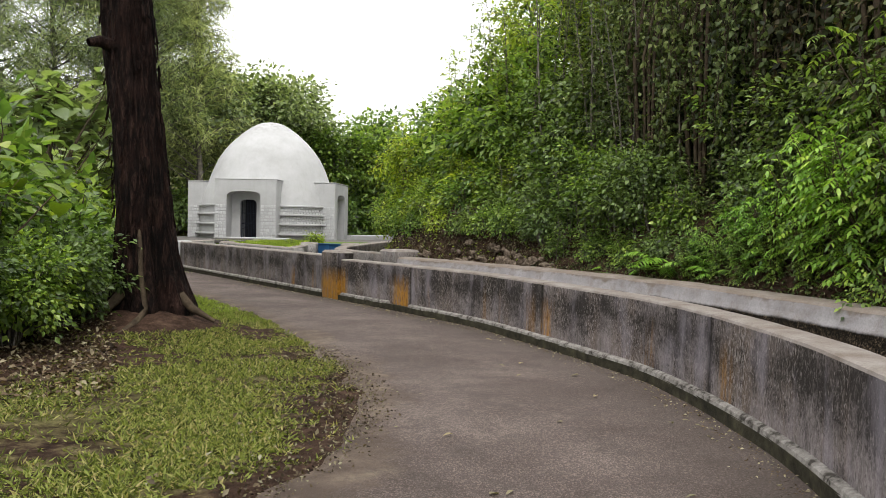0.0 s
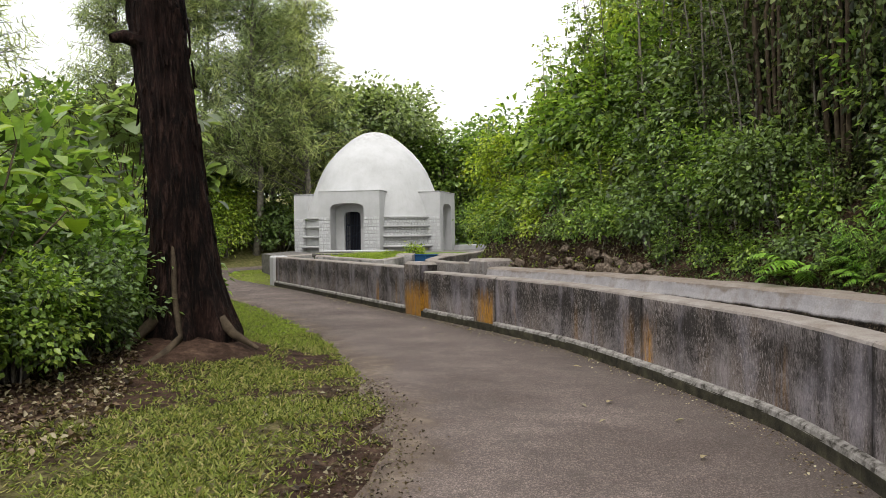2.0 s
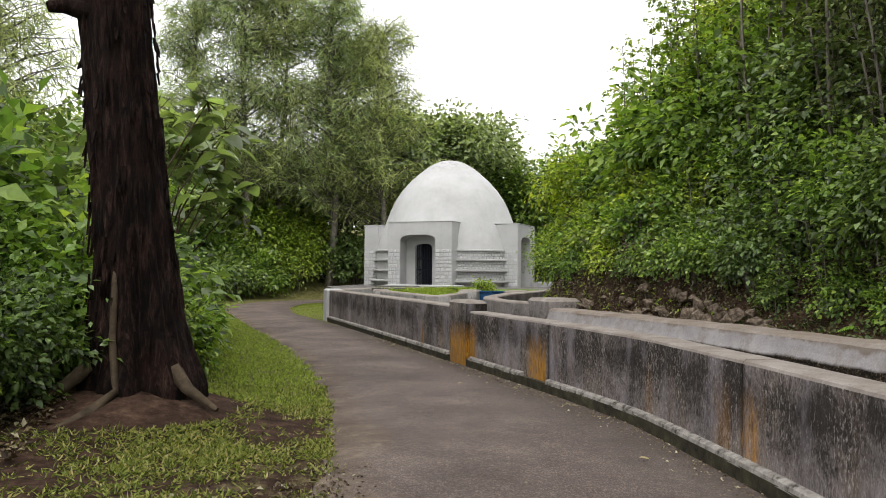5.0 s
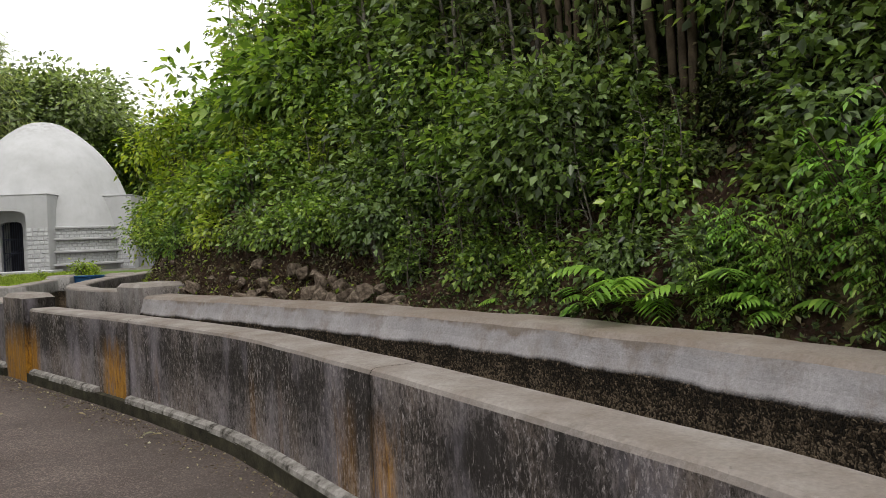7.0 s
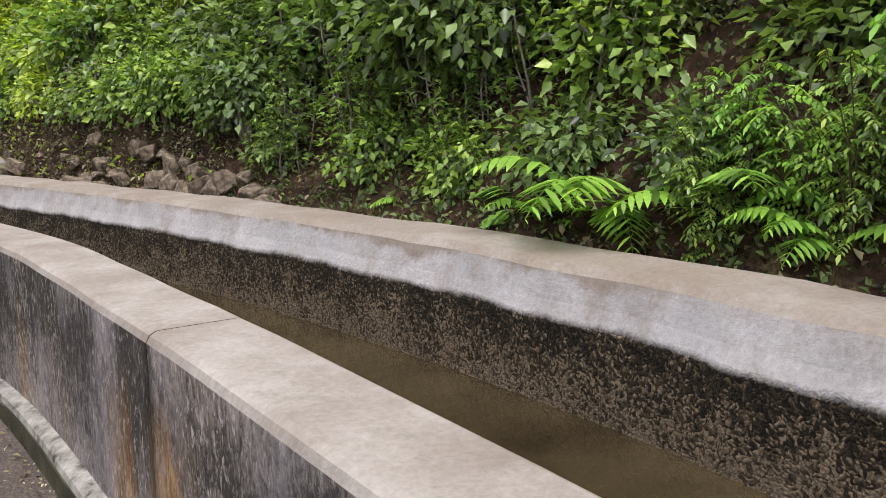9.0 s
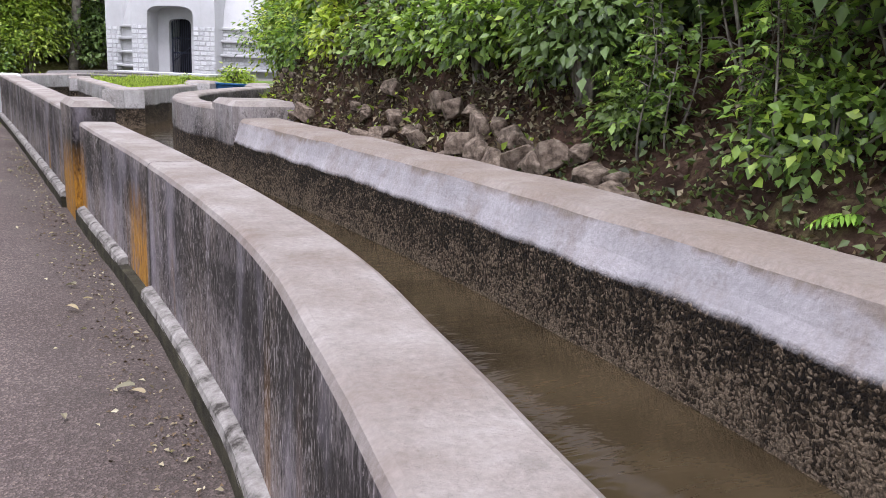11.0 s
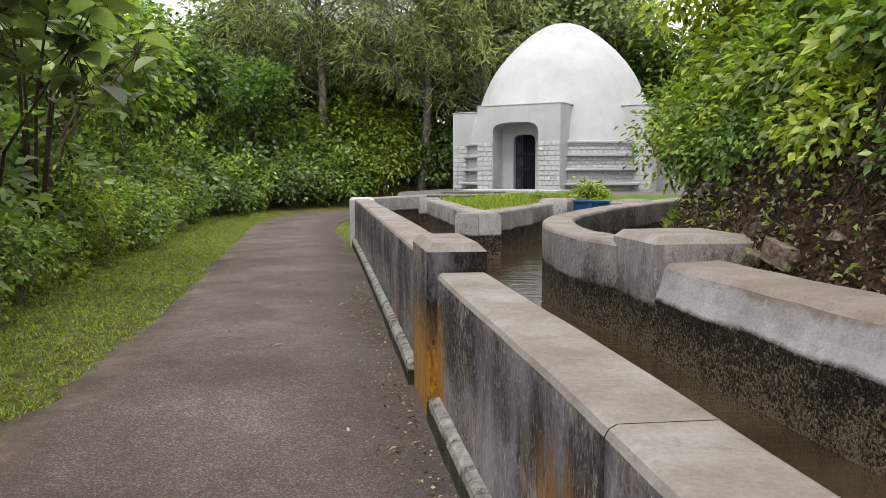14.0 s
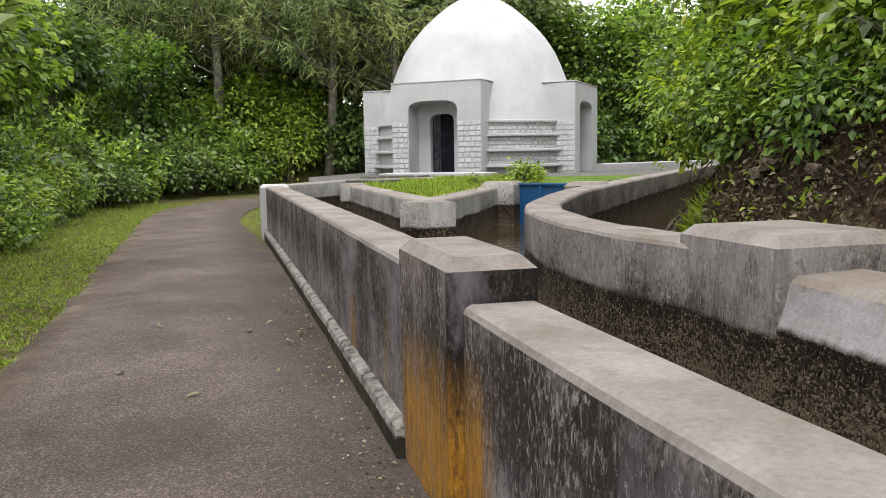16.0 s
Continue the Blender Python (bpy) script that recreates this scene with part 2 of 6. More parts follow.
def leaf_mat(name, dark, light, gloss=0.45, translucent=0.3, young=None):
    m, n, l, p = nodes_of(name)
    geo = n.new("ShaderNodeNewGeometry")
    info = n.new("ShaderNodeObjectInfo")
    r = geo.outputs["Random Per Island"]
    c = ramp(n, l, r, [(0.0, tuple(q * 0.4 for q in dark)), (0.7, light), (1.0, young or tuple(q * 1.25 for q in light))])
    tone = ramp(n, l, info.outputs["Random"], [(0.0, (0.36, 0.4, 0.38)), (0.5, (0.5, 0.5, 0.48)), (1.0, (0.62, 0.6, 0.5))])
    c = mix(n, l, 1.0, c, tone, "OVERLAY")
    grain = noise_node(n, l, 30, 3, 0.6, coords(n))
    c = mix(n, l, 0.25, c, ramp(n, l, grain, [(0.3, (0.25, 0.25, 0.25)), (0.7, (0.75, 0.75, 0.75))]), "OVERLAY")
    l.new(c, p.inputs["Base Color"])
    p.inputs["Roughness"].default_value = gloss
    p.inputs["Specular IOR Level"].default_value = 0.65 if gloss < 0.4 else 0.3
    tr = n.new("ShaderNodeBsdfTranslucent")
    l.new(mix(n, l, 1.0, c, (0.95, 1.0, 0.45), "MULTIPLY"), tr.inputs["Color"])
    ms = n.new("ShaderNodeMixShader")
    ms.inputs[0].default_value = translucent
    l.new(p.outputs[0], ms.inputs[1])
    l.new(tr.outputs[0], ms.inputs[2])
    l.new(ms.outputs[0], n["Material Output"].inputs["Surface"])
    return m


def plain(name, color, rough=0.6, metal=0.0):
    return grainy(name, [(0.3, tuple(c * 0.8 for c in color)), (0.7, color)], 3.0, rough, 50, 0.15, metal)


M_WALL = concrete("stained_concrete", (0.345, 0.31, 0.305), 3.5, 1.0, 1.0, 0.0)
M_BASIN = concrete("channel_concrete", (0.385, 0.365, 0.375), -2.2, 0.12, 0.0, 0.80, 0.9)
M_CURVE = concrete("basin_concrete", (0.38, 0.355, 0.345), 2.3, 0.8, 0.3, 0.76)
M_FAR = concrete("lime_washed_concrete", (0.5, 0.485, 0.47), 1.2, 0.5, 0.0, 0.76)
M_KERB = grainy("pale_kerb", [(0.36, (0.05, 0.044, 0.038)), (0.47, (0.2, 0.185, 0.17)), (0.65, (0.33, 0.31, 0.29))], 9, 0.9, 60, 0.5)
M_FOOT = grainy("mossy_footing", [(0.35, (0.02, 0.018, 0.013)), (0.55, (0.05, 0.045, 0.03)), (0.75, (0.09, 0.08, 0.05))], 5, 0.9, 70, 0.5)


def fissured_bark():
    m, n, l, p = nodes_of("dark_bark")
    v = coords(n)
    plates = noise_node(n, l, 1.0, 8, 0.7, scaled(n, l, v, 11, 11, 2.2), 0.4)
    fine = noise_node(n, l, 1.0, 6, 0.7, scaled(n, l, v, 45, 45, 12))
    tint = noise_node(n, l, 1.4, 4, 0.6, v)
    c = ramp(n, l, plates, [(0.4, (0.002, 0.0014, 0.0012)), (0.5, (0.011, 0.0062, 0.005)), (0.6, (0.042, 0.023, 0.018)), (0.73, (0.12, 0.07, 0.058))])
    c = mix(n, l, ramp(n, l, tint, [(0.45, (0, 0, 0)), (0.65, (0.5, 0.5, 0.5))]), c, (0.028, 0.012, 0.009))
    c = mix(n, l, 0.6, c, ramp(n, l, fine, [(0.35, (0.12, 0.12, 0.12)), (0.65, (0.75, 0.75, 0.75))]), "OVERLAY")
    l.new(c, p.inputs["Base Color"])
    p.inputs["Specular IOR Level"].default_value = 0.12
    p.inputs["Roughness"].default_value = 0.85
    bump(n, l, p, calc(n, l, "ADD", plates, calc(n, l, "MULTIPLY", fine, 0.35)), 1.0, 0.12)
    return m


M_BARK = fissured_bark()
M_BARK2 = grainy("grey_bark", [(0.3, (0.07, 0.06, 0.05)), (0.6, (0.2, 0.18, 0.15)), (0.75, (0.3, 0.28, 0.24))], 6, 0.9, 40, 0.5)
M_TWIG = grainy("brown_twig", [(0.3, (0.03, 0.022, 0.015)), (0.7, (0.1, 0.075, 0.05))], 6, 0.9, 40, 0.4)
M_STONE = grainy("bank_stone", [(0.32, (0.035, 0.025, 0.018)), (0.5, (0.14, 0.108, 0.082)), (0.72, (0.29, 0.235, 0.185))], 4, 0.9, 30, 0.6)
M_DOOR = plain("blue_black_iron", (0.02, 0.025, 0.045), 0.5, 0.3)
M_VOID = plain("unlit_inside", (0.03, 0.03, 0.035), 0.9)
M_BLUE = grainy("blue_gate_paint", [(0.3, (0.006, 0.05, 0.13)), (0.7, (0.012, 0.085, 0.22))], 3, 0.45, 40, 0.1)
M_SLAB = grainy("dark_slab", [(0.3, (0.05, 0.045, 0.04)), (0.7, (0.2, 0.19, 0.18))], 5, 0.9, 60, 0.3)
L_MID = leaf_mat("mid_leaf", (0.06, 0.12, 0.02), (0.24, 0.38, 0.085), 0.36, 0.5, (0.42, 0.54, 0.12))
L_DARK = leaf_mat("dark_leaf", (0.045, 0.078, 0.03), (0.21, 0.3, 0.1), 0.36, 0.5)
L_YEL = leaf_mat("yellow_green_leaf", (0.12, 0.18, 0.02), (0.35, 0.48, 0.055), 0.38, 0.5, (0.52, 0.57, 0.09))
L_BRIGHT = leaf_mat("fresh_leaf", (0.13, 0.28, 0.04), (0.34, 0.6, 0.1), 0.38, 0.5, (0.48, 0.68, 0.13))
L_GREY = leaf_mat("grey_green_leaf", (0.12, 0.17, 0.07), (0.33, 0.41, 0.19), 0.38, 0.5)
L_NEEDLE = leaf_mat("needle_foliage", (0.2, 0.26, 0.12), (0.47, 0.54, 0.27), 0.65, 0.5)
L_GRASS = leaf_mat("grass_blade", (0.1, 0.13, 0.025), (0.27, 0.32, 0.08), 0.62, 0.40, (0.45, 0.38, 0.2))
L_LAWN = leaf_mat("lawn_blade", (0.19, 0.28, 0.04), (0.34, 0.45, 0.085), 0.60, 0.45, (0.38, 0.46, 0.1))
# brown vines and green leaves, the canopy's shade painted into both colours
L_VINE = leaf_mat("brown_vine_painted_shade", (0.022, 0.022, 0.012), (0.06, 0.072, 0.026), 0.62, 0.25, (0.12, 0.085, 0.05))
L_SHADE = leaf_mat("leaf_painted_shade", (0.035, 0.055, 0.022), (0.15, 0.205, 0.075), 0.42, 0.35, (0.26, 0.3, 0.13))
L_PALE = leaf_mat("pale_dry_leaf", (0.25, 0.19, 0.1), (0.5, 0.43, 0.3), 0.60, 0.20, (0.62, 0.58, 0.45))
L_DEAD = leaf_mat("dry_leaf", (0.05, 0.03, 0.018), (0.19, 0.13, 0.08), 0.65, 0.20, (0.42, 0.37, 0.26))


def whitewash():
    m, n, l, p = nodes_of("whitewash")
    v = coords(n)
    soft = noise_node(n, l, 0.9, 8, 0.62, v)
    fine = noise_node(n, l, 35, 5, 0.7, v)
    runs = noise_node(n, l, 1.0, 7, 0.62, scaled(n, l, v, 5, 5, 0.35))
    c = ramp(n, l, soft, [(0.3, (0.37, 0.368, 0.37)), (0.5, (0.43, 0.43, 0.435)), (0.75, (0.49, 0.49, 0.5))])
    c = mix(n, l, calc(n, l, "MULTIPLY", ramp(n, l, runs, [(0.52, (0, 0, 0)), (0.78, (1, 1, 1))]), 0.35), c, (0.34, 0.33, 0.315))
    sep = n.new("ShaderNodeSeparateXYZ")
    l.new(v, sep.inputs[0])
    # grey bloom near the crown
    crown = calc(n, l, "MULTIPLY", calc(n, l, "SUBTRACT", calc(n, l, "ADD", sep.outputs["Z"], calc(n, l, "MULTIPLY", soft, 1.6)), 7.45), 1.2, True)
    spots = ramp(n, l, noise_node(n, l, 4.5, 8, 0.7, v), [(0.45, (0, 0, 0)), (0.62, (1, 1, 1))])
    c = mix(n, l, calc(n, l, "MULTIPLY", calc(n, l, "MULTIPLY", crown, spots), 0.75), c, (0.2, 0.19, 0.18))
    c = mix(n, l, 0.15, c, ramp(n, l, fine, [(0.3, (0.3, 0.3, 0.3)), (0.7, (0.7, 0.7, 0.7))]), "OVERLAY")
    l.new(c, p.inputs["Base Color"])
    p.inputs["Roughness"].default_value = 0.8
    bump(n, l, p, fine, 0.2, 0.01)
    return m


def stone_white():
    m, n, l, p = nodes_of("painted_stone")
    v = coords(n)
    info = n.new("ShaderNodeObjectInfo")
    soft = noise_node(n, l, 8, 6, 0.65, v)
    c = ramp(n, l, info.outputs["Random"], [(0, (0.36, 0.365, 0.375)), (1, (0.52, 0.525, 0.53))])
    c = mix(n, l, ramp(n, l, soft, [(0.45, (0, 0, 0)), (0.65, (1, 1, 1))]), c, (0.6, 0.6, 0.6))
    l.new(c, p.inputs["Base Color"])
    p.inputs["Roughness"].default_value = 0.85
    bump(n, l, p, soft, 0.4, 0.02)
    return m


def asphalt():
    m, n, l, p = nodes_of("old_asphalt")
    v = coords(n)
    uv = coords(n, "UV")
    sep = n.new("ShaderNodeSeparateXYZ")
    l.new(uv, sep.inputs[0])
    across = sep.outputs["X"]
    big = noise_node(n, l, 0.7, 8, 0.6, v)
    chip = n.new("ShaderNodeTexVoronoi")
    chip.inputs["Scale"].default_value = 95
    l.new(v, chip.inputs["Vector"])
    fine = noise_node(n, l, 130, 3, 0.8, v)
    c = ramp(n, l, big, [(0.3, (0.085, 0.065, 0.057)), (0.5, (0.13, 0.103, 0.093)), (0.7, (0.185, 0.15, 0.136))])
    c = mix(n, l, 0.8, c, ramp(n, l, chip.outputs["Color"], [(0.1, (0.26, 0.25, 0.25)), (0.55, (0.42, 0.41, 0.41)), (0.85, (0.95, 0.92, 0.9))]), "OVERLAY")
    c = mix(n, l, ramp(n, l, noise_node(n, l, 2.6, 8, 0.72, v), [(0.5, (0, 0, 0)), (0.68, (0.55, 0.55, 0.55))]), c, (0.075, 0.062, 0.054))
    c = mix(n, l, 0.4, c, ramp(n, l, fine, [(0.3, (0.25, 0.25, 0.25)), (0.7, (0.75, 0.75, 0.75))]), "OVERLAY")
    # damp soil along the foot of the wall
    edge = calc(n, l, "MULTIPLY", calc(n, l, "SUBTRACT", calc(n, l, "ADD", across, calc(n, l, "MULTIPLY", calc(n, l, "SUBTRACT", big, 0.5), 0.5)), 0.68), 5.0, True)
    c = mix(n, l, calc(n, l, "MULTIPLY", edge, 0.4), c, (0.05, 0.04, 0.032))
    # worn shoulder on the grass side
    sh = calc(n, l, "MULTIPLY", calc(n, l, "SUBTRACT", 0.19, calc(n, l, "ADD", across, calc(n, l, "MULTIPLY", calc(n, l, "ADD", calc(n, l, "MULTIPLY", big, 0.6), calc(n, l, "SUBTRACT", calc(n, l, "MULTIPLY", noise_node(n, l, 6, 8, 0.75, v), 0.6), 0.6)), 0.5))), 9.0, True)
    dirt = ramp(n, l, noise_node(n, l, 1.1, 7, 0.7, v), [(0.4, (0.075, 0.053, 0.04)), (0.55, (0.15, 0.112, 0.085)), (0.68, (0.29, 0.235, 0.18))])
    c = mix(n, l, calc(n, l, "MULTIPLY", sh, 0.85), c, dirt)
    l.new(c, p.inputs["Base Color"])
    p.inputs["Specular IOR Level"].default_value = 0.25
    p.inputs["Roughness"].default_value = 0.8
    bump(n, l, p, calc(n, l, "ADD", chip.outputs["Distance"], fine), 0.8, 0.012)
    return m


def soil():
    m, n, l, p = nodes_of("soil_and_turf")
    v = coords(n)
    big = noise_node(n, l, 0.55, 9, 0.66, v)
    mid = noise_node(n, l, 5.0, 8, 0.7, v)
    fine = noise_node(n, l, 60, 4, 0.75, v)
    earth = ramp(n, l, mid, [(0.3, (0.014, 0.008, 0.006)), (0.48, (0.05, 0.029, 0.02)), (0.62, (0.095, 0.058, 0.041)), (0.76, (0.18, 0.12, 0.088))])
    turf = ramp(n, l, mid, [(0.3, (0.05, 0.05, 0.016)), (0.5, (0.13, 0.125, 0.045)), (0.72, (0.23, 0.19, 0.1))])
    att = n.new("ShaderNodeAttribute")
    att.attribute_name = "turf"
    f = calc(n, l, "ADD", att.outputs["Fac"], calc(n, l, "MULTIPLY", calc(n, l, "SUBTRACT", calc(n, l, "ADD", calc(n, l, "MULTIPLY", big, 0.5), calc(n, l, "MULTIPLY", mid, 0.5)), 0.5), 2.2), True)
    c = mix(n, l, ramp(n, l, f, [(0.35, (0, 0, 0)), (0.65, (1, 1, 1))]), earth, turf)
    c = mix(n, l, 0.5, c, ramp(n, l, fine, [(0.3, (0.2, 0.2, 0.2)), (0.7, (0.8, 0.8, 0.8))]), "OVERLAY")
    l.new(c, p.inputs["Base Color"])
    p.inputs["Roughness"].default_value = 0.95
    p.inputs["Specular IOR Level"].default_value = 0.1
    bump(n, l, p, calc(n, l, "ADD", mid, calc(n, l, "MULTIPLY", fine, 0.4)), 0.9, 0.08)
    return m


def murky_water():
    m, n, l, p = nodes_of("murky_water")
    v = coords(n)
    big = noise_node(n, l, 1.3, 5, 0.6, v)
    rip = noise_node(n, l, 1.0, 3, 0.55, scaled(n, l, v, 3.5, 9, 1), 0.4)
    l.new(ramp(n, l, big, [(0.3, (0.02, 0.014, 0.007)), (0.7, (0.06, 0.044, 0.024))]), p.inputs["Base Color"])
    p.inputs["Roughness"].default_value = 0.06
    p.inputs["IOR"].default_value = 1.33
    bump(n, l, p, rip, 0.25, 0.03)
    return m


M_WHITE, M_BRICK, M_ROAD, M_SOIL, M_WATER = whitewash(), stone_white(), asphalt(), soil(), murky_water()

# ---- mesh helpers ----
RNG = np.random.default_rng(7)


def mesh_of(name, verts, faces, mat=None, smooth=False, uvs=None):
    me = bpy.data.meshes.new(name)
    me.from_pydata([tuple(v) for v in verts], [], [tuple(f) for f in faces])
    if uvs is not None:
        layer = me.uv_layers.new(name="UVMap")
        idx = np.empty(len(me.loops), dtype=np.int32)
        me.loops.foreach_get("vertex_index", idx)
        layer.data.foreach_set("uv", np.asarray(uvs, dtype=np.float32)[idx].ravel())
    if mat:
        me.materials.append(mat)
    if smooth:
        me.polygons.foreach_set("use_smooth", np.ones(len(me.polygons), dtype=bool))
    me.update()
    return me


def fast_mesh(name, verts, tris, mat):
    """A mesh of many triangles straight from arrays."""
    me = bpy.data.meshes.new(name)
    verts = np.asarray(verts, dtype=np.float32)
    tris = np.asarray(tris, dtype=np.int32)
    me.vertices.add(len(verts))
    me.vertices.foreach_set("co", verts.ravel())
    me.loops.add(tris.size)
    me.loops.foreach_set("vertex_index", tris.ravel())
    me.polygons.add(len(tris))
    me.polygons.foreach_set("loop_start", np.arange(0, tris.size, 3, dtype=np.int32))
    me.materials.append(mat)
    me.update(calc_edges=True)
    return me


def child(ob, parent):
    ob.parent = parent
    return ob


def part(name, bm, material, parent, label="", smooth=False):
    me = bpy.data.meshes.new(name)
    bmesh.ops.recalc_face_normals(bm, faces=bm.faces)
    bm.to_mesh(me)
    bm.free()
    me.materials.append(material)
    if smooth:
        me.polygons.foreach_set("use_smooth", np.ones(len(me.polygons), dtype=bool))
    ob = new(name, me)
    ob.parent = parent
    if label:
        tagged(ob, label)
    return ob


def box(bm, x0, x1, y0, y1, z0, z1, bevel=0.0):
    r = bmesh.ops.create_cube(bm, size=1, matrix=Matrix.Translation(((x0 + x1) / 2, (y0 + y1) / 2, (z0 + z1) / 2)) @ Matrix.Diagonal((x1 - x0, y1 - y0, z1 - z0, 1)))
    if bevel:
        edges = list({e for v in r["verts"] for e in v.link_edges})
        bmesh.ops.bevel(bm, geom=edges, offset=bevel, segments=2, affect="EDGES", profile=0.6)


def spline(points, step=0.25):
    """Smooth plan line through a few control points."""
    p = np.asarray(points, dtype=float)
    p = np.vstack([2 * p[0] - p[1], p, 2 * p[-1] - p[-2]])
    out = []
    for k in range(1, len(p) - 2):
        n = max(2, int(np.linalg.norm(p[k + 1] - p[k]) / step))
        for t in np.arange(n) / n:
            a = 2 * p[k] + (p[k + 1] - p[k - 1]) * t + (2 * p[k - 1] - 5 * p[k] + 4 * p[k + 1] - p[k + 2]) * t * t + (3 * p[k] - p[k - 1] - 3 * p[k + 1] + p[k + 2]) * t ** 3
            out.append(a / 2)
    out.append(p[-2])
    return np.array(out)


def normals_of(path):
    d = np.gradient(path, axis=0)
    d /= np.linalg.norm(d, axis=1)[:, None]
    return np.stack([d[:, 1], -d[:, 0]], axis=1)


def sweep(name, path, profile, mat, u0=0.0, wobble=0.004):
    """A wall that follows a plan line: profile is a closed ring of (offset to the walker's right, height)."""
    nr = normals_of(path)
    arc = u0 + np.concatenate([[0], np.cumsum(np.linalg.norm(np.diff(path, axis=0), axis=1))])
    n, m = len(path), len(profile)
    verts, uvs, faces = [], [], []
    for i in range(n):
        for o, z in profile:
            w = wobble * noise.noise(Vector((path[i][0] * 2.1, path[i][1] * 2.1, z * 3.0 + o)))
            verts.append((path[i][0] + nr[i][0] * (o + w), path[i][1] + nr[i][1] * (o + w), z + w * (1 if z > 0.5 else 0)))
            uvs.append((arc[i] + o * 0.6, z))
    for i in range(n - 1):
        for j in range(m):
            k = (j + 1) % m
            faces.append((i * m + j, i * m + k, (i + 1) * m + k, (i + 1) * m + j))
    faces.append(tuple(range(m - 1, -1, -1)))
    faces.append(tuple((n - 1) * m + j for j in range(m)))
    me = mesh_of(name, verts, faces, mat, False, uvs)
    bm = bmesh.new()
    bm.from_mesh(me)
    bmesh.ops.recalc_face_normals(bm, faces=bm.faces)
    bm.to_mesh(me)
    bm.free()
    return new(name, me)


def capped(width, top, low=-0.4, b=0.035):
    """Ring of a wall with softened arrises."""
    return [(0, low), (0, top - b), (b * 0.35, top - b * 0.35), (b, top), (width - b, top), (width - b * 0.35, top - b * 0.35), (width, top - b), (width, low)]


def tube(points, radii, sides=6):
    pts = [Vector(p) for p in points]
    verts, faces = [], []
    for i, p in enumerate(pts):
        d = (pts[min(i + 1, len(pts) - 1)] - pts[max(i - 1, 0)]).normalized()
        s = d.cross(Vector((0.31, 0.87, 0.21))).normalized()
        t = d.cross(s)
        for k in range(sides):
            a = 2 * math.pi * k / sides
            verts.append(p + (s * math.cos(a) + t * math.sin(a)) * radii[i])
    for i in range(len(pts) - 1):
        for k in range(sides):
            faces.append((i * sides + k, i * sides + (k + 1) % sides, (i + 1) * sides + (k + 1) % sides, (i + 1) * sides + k))
    return verts, faces


def tubes_mesh(name, specs, mat, smooth=True):
    verts, faces = [], []
    for points, radii, sides in specs:
        v, f = tube(points, radii, sides)
        o = len(verts)
        verts += v
        faces += [tuple(i + o for i in q) for q in f]
    return mesh_of(name, verts, faces, mat, smooth)


def unit(a):
    return a / np.maximum(np.linalg.norm(a, axis=1)[:, None], 1e-6)


def leaf_arrays(base, axis, up, length, width, fold=0.18):
    """Folded leaves: base points, growing directions, rough normals."""
    axis = unit(axis)
    side = unit(np.cross(axis, up))
    nrm = np.cross(side, axis)
    L, W = length[:, None], width[:, None]
    a = base
    b = base + axis * L * 0.45 + side * W + nrm * W * fold * 2
    c = base + axis * L - nrm * L * 0.12
    d = base + axis * L * 0.45 - side * W + nrm * W * fold * 2
    verts = np.stack([a, b, c, d], axis=1).reshape(-1, 3)
    k = np.arange(len(base))[:, None] * 4
    tris = np.concatenate([k + np.array([[0, 1, 2]]), k + np.array([[0, 2, 3]])], axis=1).reshape(-1, 3)
    return verts, tris


def crown_arrays(rng, clumps, per, rx, ry, rz, size, spread, flat=0.6, hollow=0.45, droop=0.3, slim=0.32, cut=-1.0):
    """Leaves in uneven clumps on a lumpy crown about the origin."""
    d = unit(rng.normal(size=(clumps * 2, 3)))
    d = d[d[:, 2] > cut][:clumps]
    lump = np.array([0.78 + 0.5 * noise.noise(Vector(tuple(q * 1.7)) + Vector((rng.random(), 3.1, 0))) for q in d])
    r = (hollow + (1 - hollow) * rng.random(len(d)) ** 0.6) * lump
    centre = d * r[:, None] * np.array([rx, ry, rz])
    c = np.repeat(centre, per, axis=0)
    out = np.repeat(d, per, axis=0)
    off = rng.normal(size=c.shape) * spread * np.array([1, 1, flat])
    base = c + off
    axis = unit(off) * 0.9 + out * 0.5 + rng.normal(size=c.shape) * 0.45 + np.array([0, 0, -droop])
    up = np.array([0, 0, 1.0]) + out * 0.5 + rng.normal(size=c.shape) * 0.45
    L = size * (0.6 + 0.8 * rng.random(len(c)))
    v, t = leaf_arrays(base, axis, up, L, L * slim)
    return v, t, centre


# ---- plan lines ----
WALL_W = spline([(-1.5, -5.6), (0.9, -3.0), (2.75, -0.75), (4.3, 1.1), (5.56, 2.68), (6.53, 4.0), (7.38, 5.52), (7.95, 6.85), (8.2, 7.9), (8.44, 9.1), (8.63, 10.2), (8.86, 11.7), (8.92, 13.0), (8.9, 14.5), (8.84, 15.9), (8.75, 17.7)])
WALL_R = spline([(2.4, -6.2), (4.5, -3.2), (6.2, -0.8), (7.6, 1.7), (8.6, 3.9), (9.3, 5.7), (9.72, 7.0), (10.02, 8.2), (10.22, 9.2), (10.38, 10.4), (10.48, 12.0), (10.48, 14.2), (10.38, 16.2), (10.27, 17.75)])
CURVE = spline([(10.22, 18.3), (10.08, 19.0), (10.05, 20.0), (10.2, 21.1), (10.52, 22.2), (11.1, 23.4), (12.0, 25.0), (13.1, 26.6), (15.0, 29.3), (19.0, 34.8), (25.0, 43.0)], 0.3)
WATER_Z = 0.39


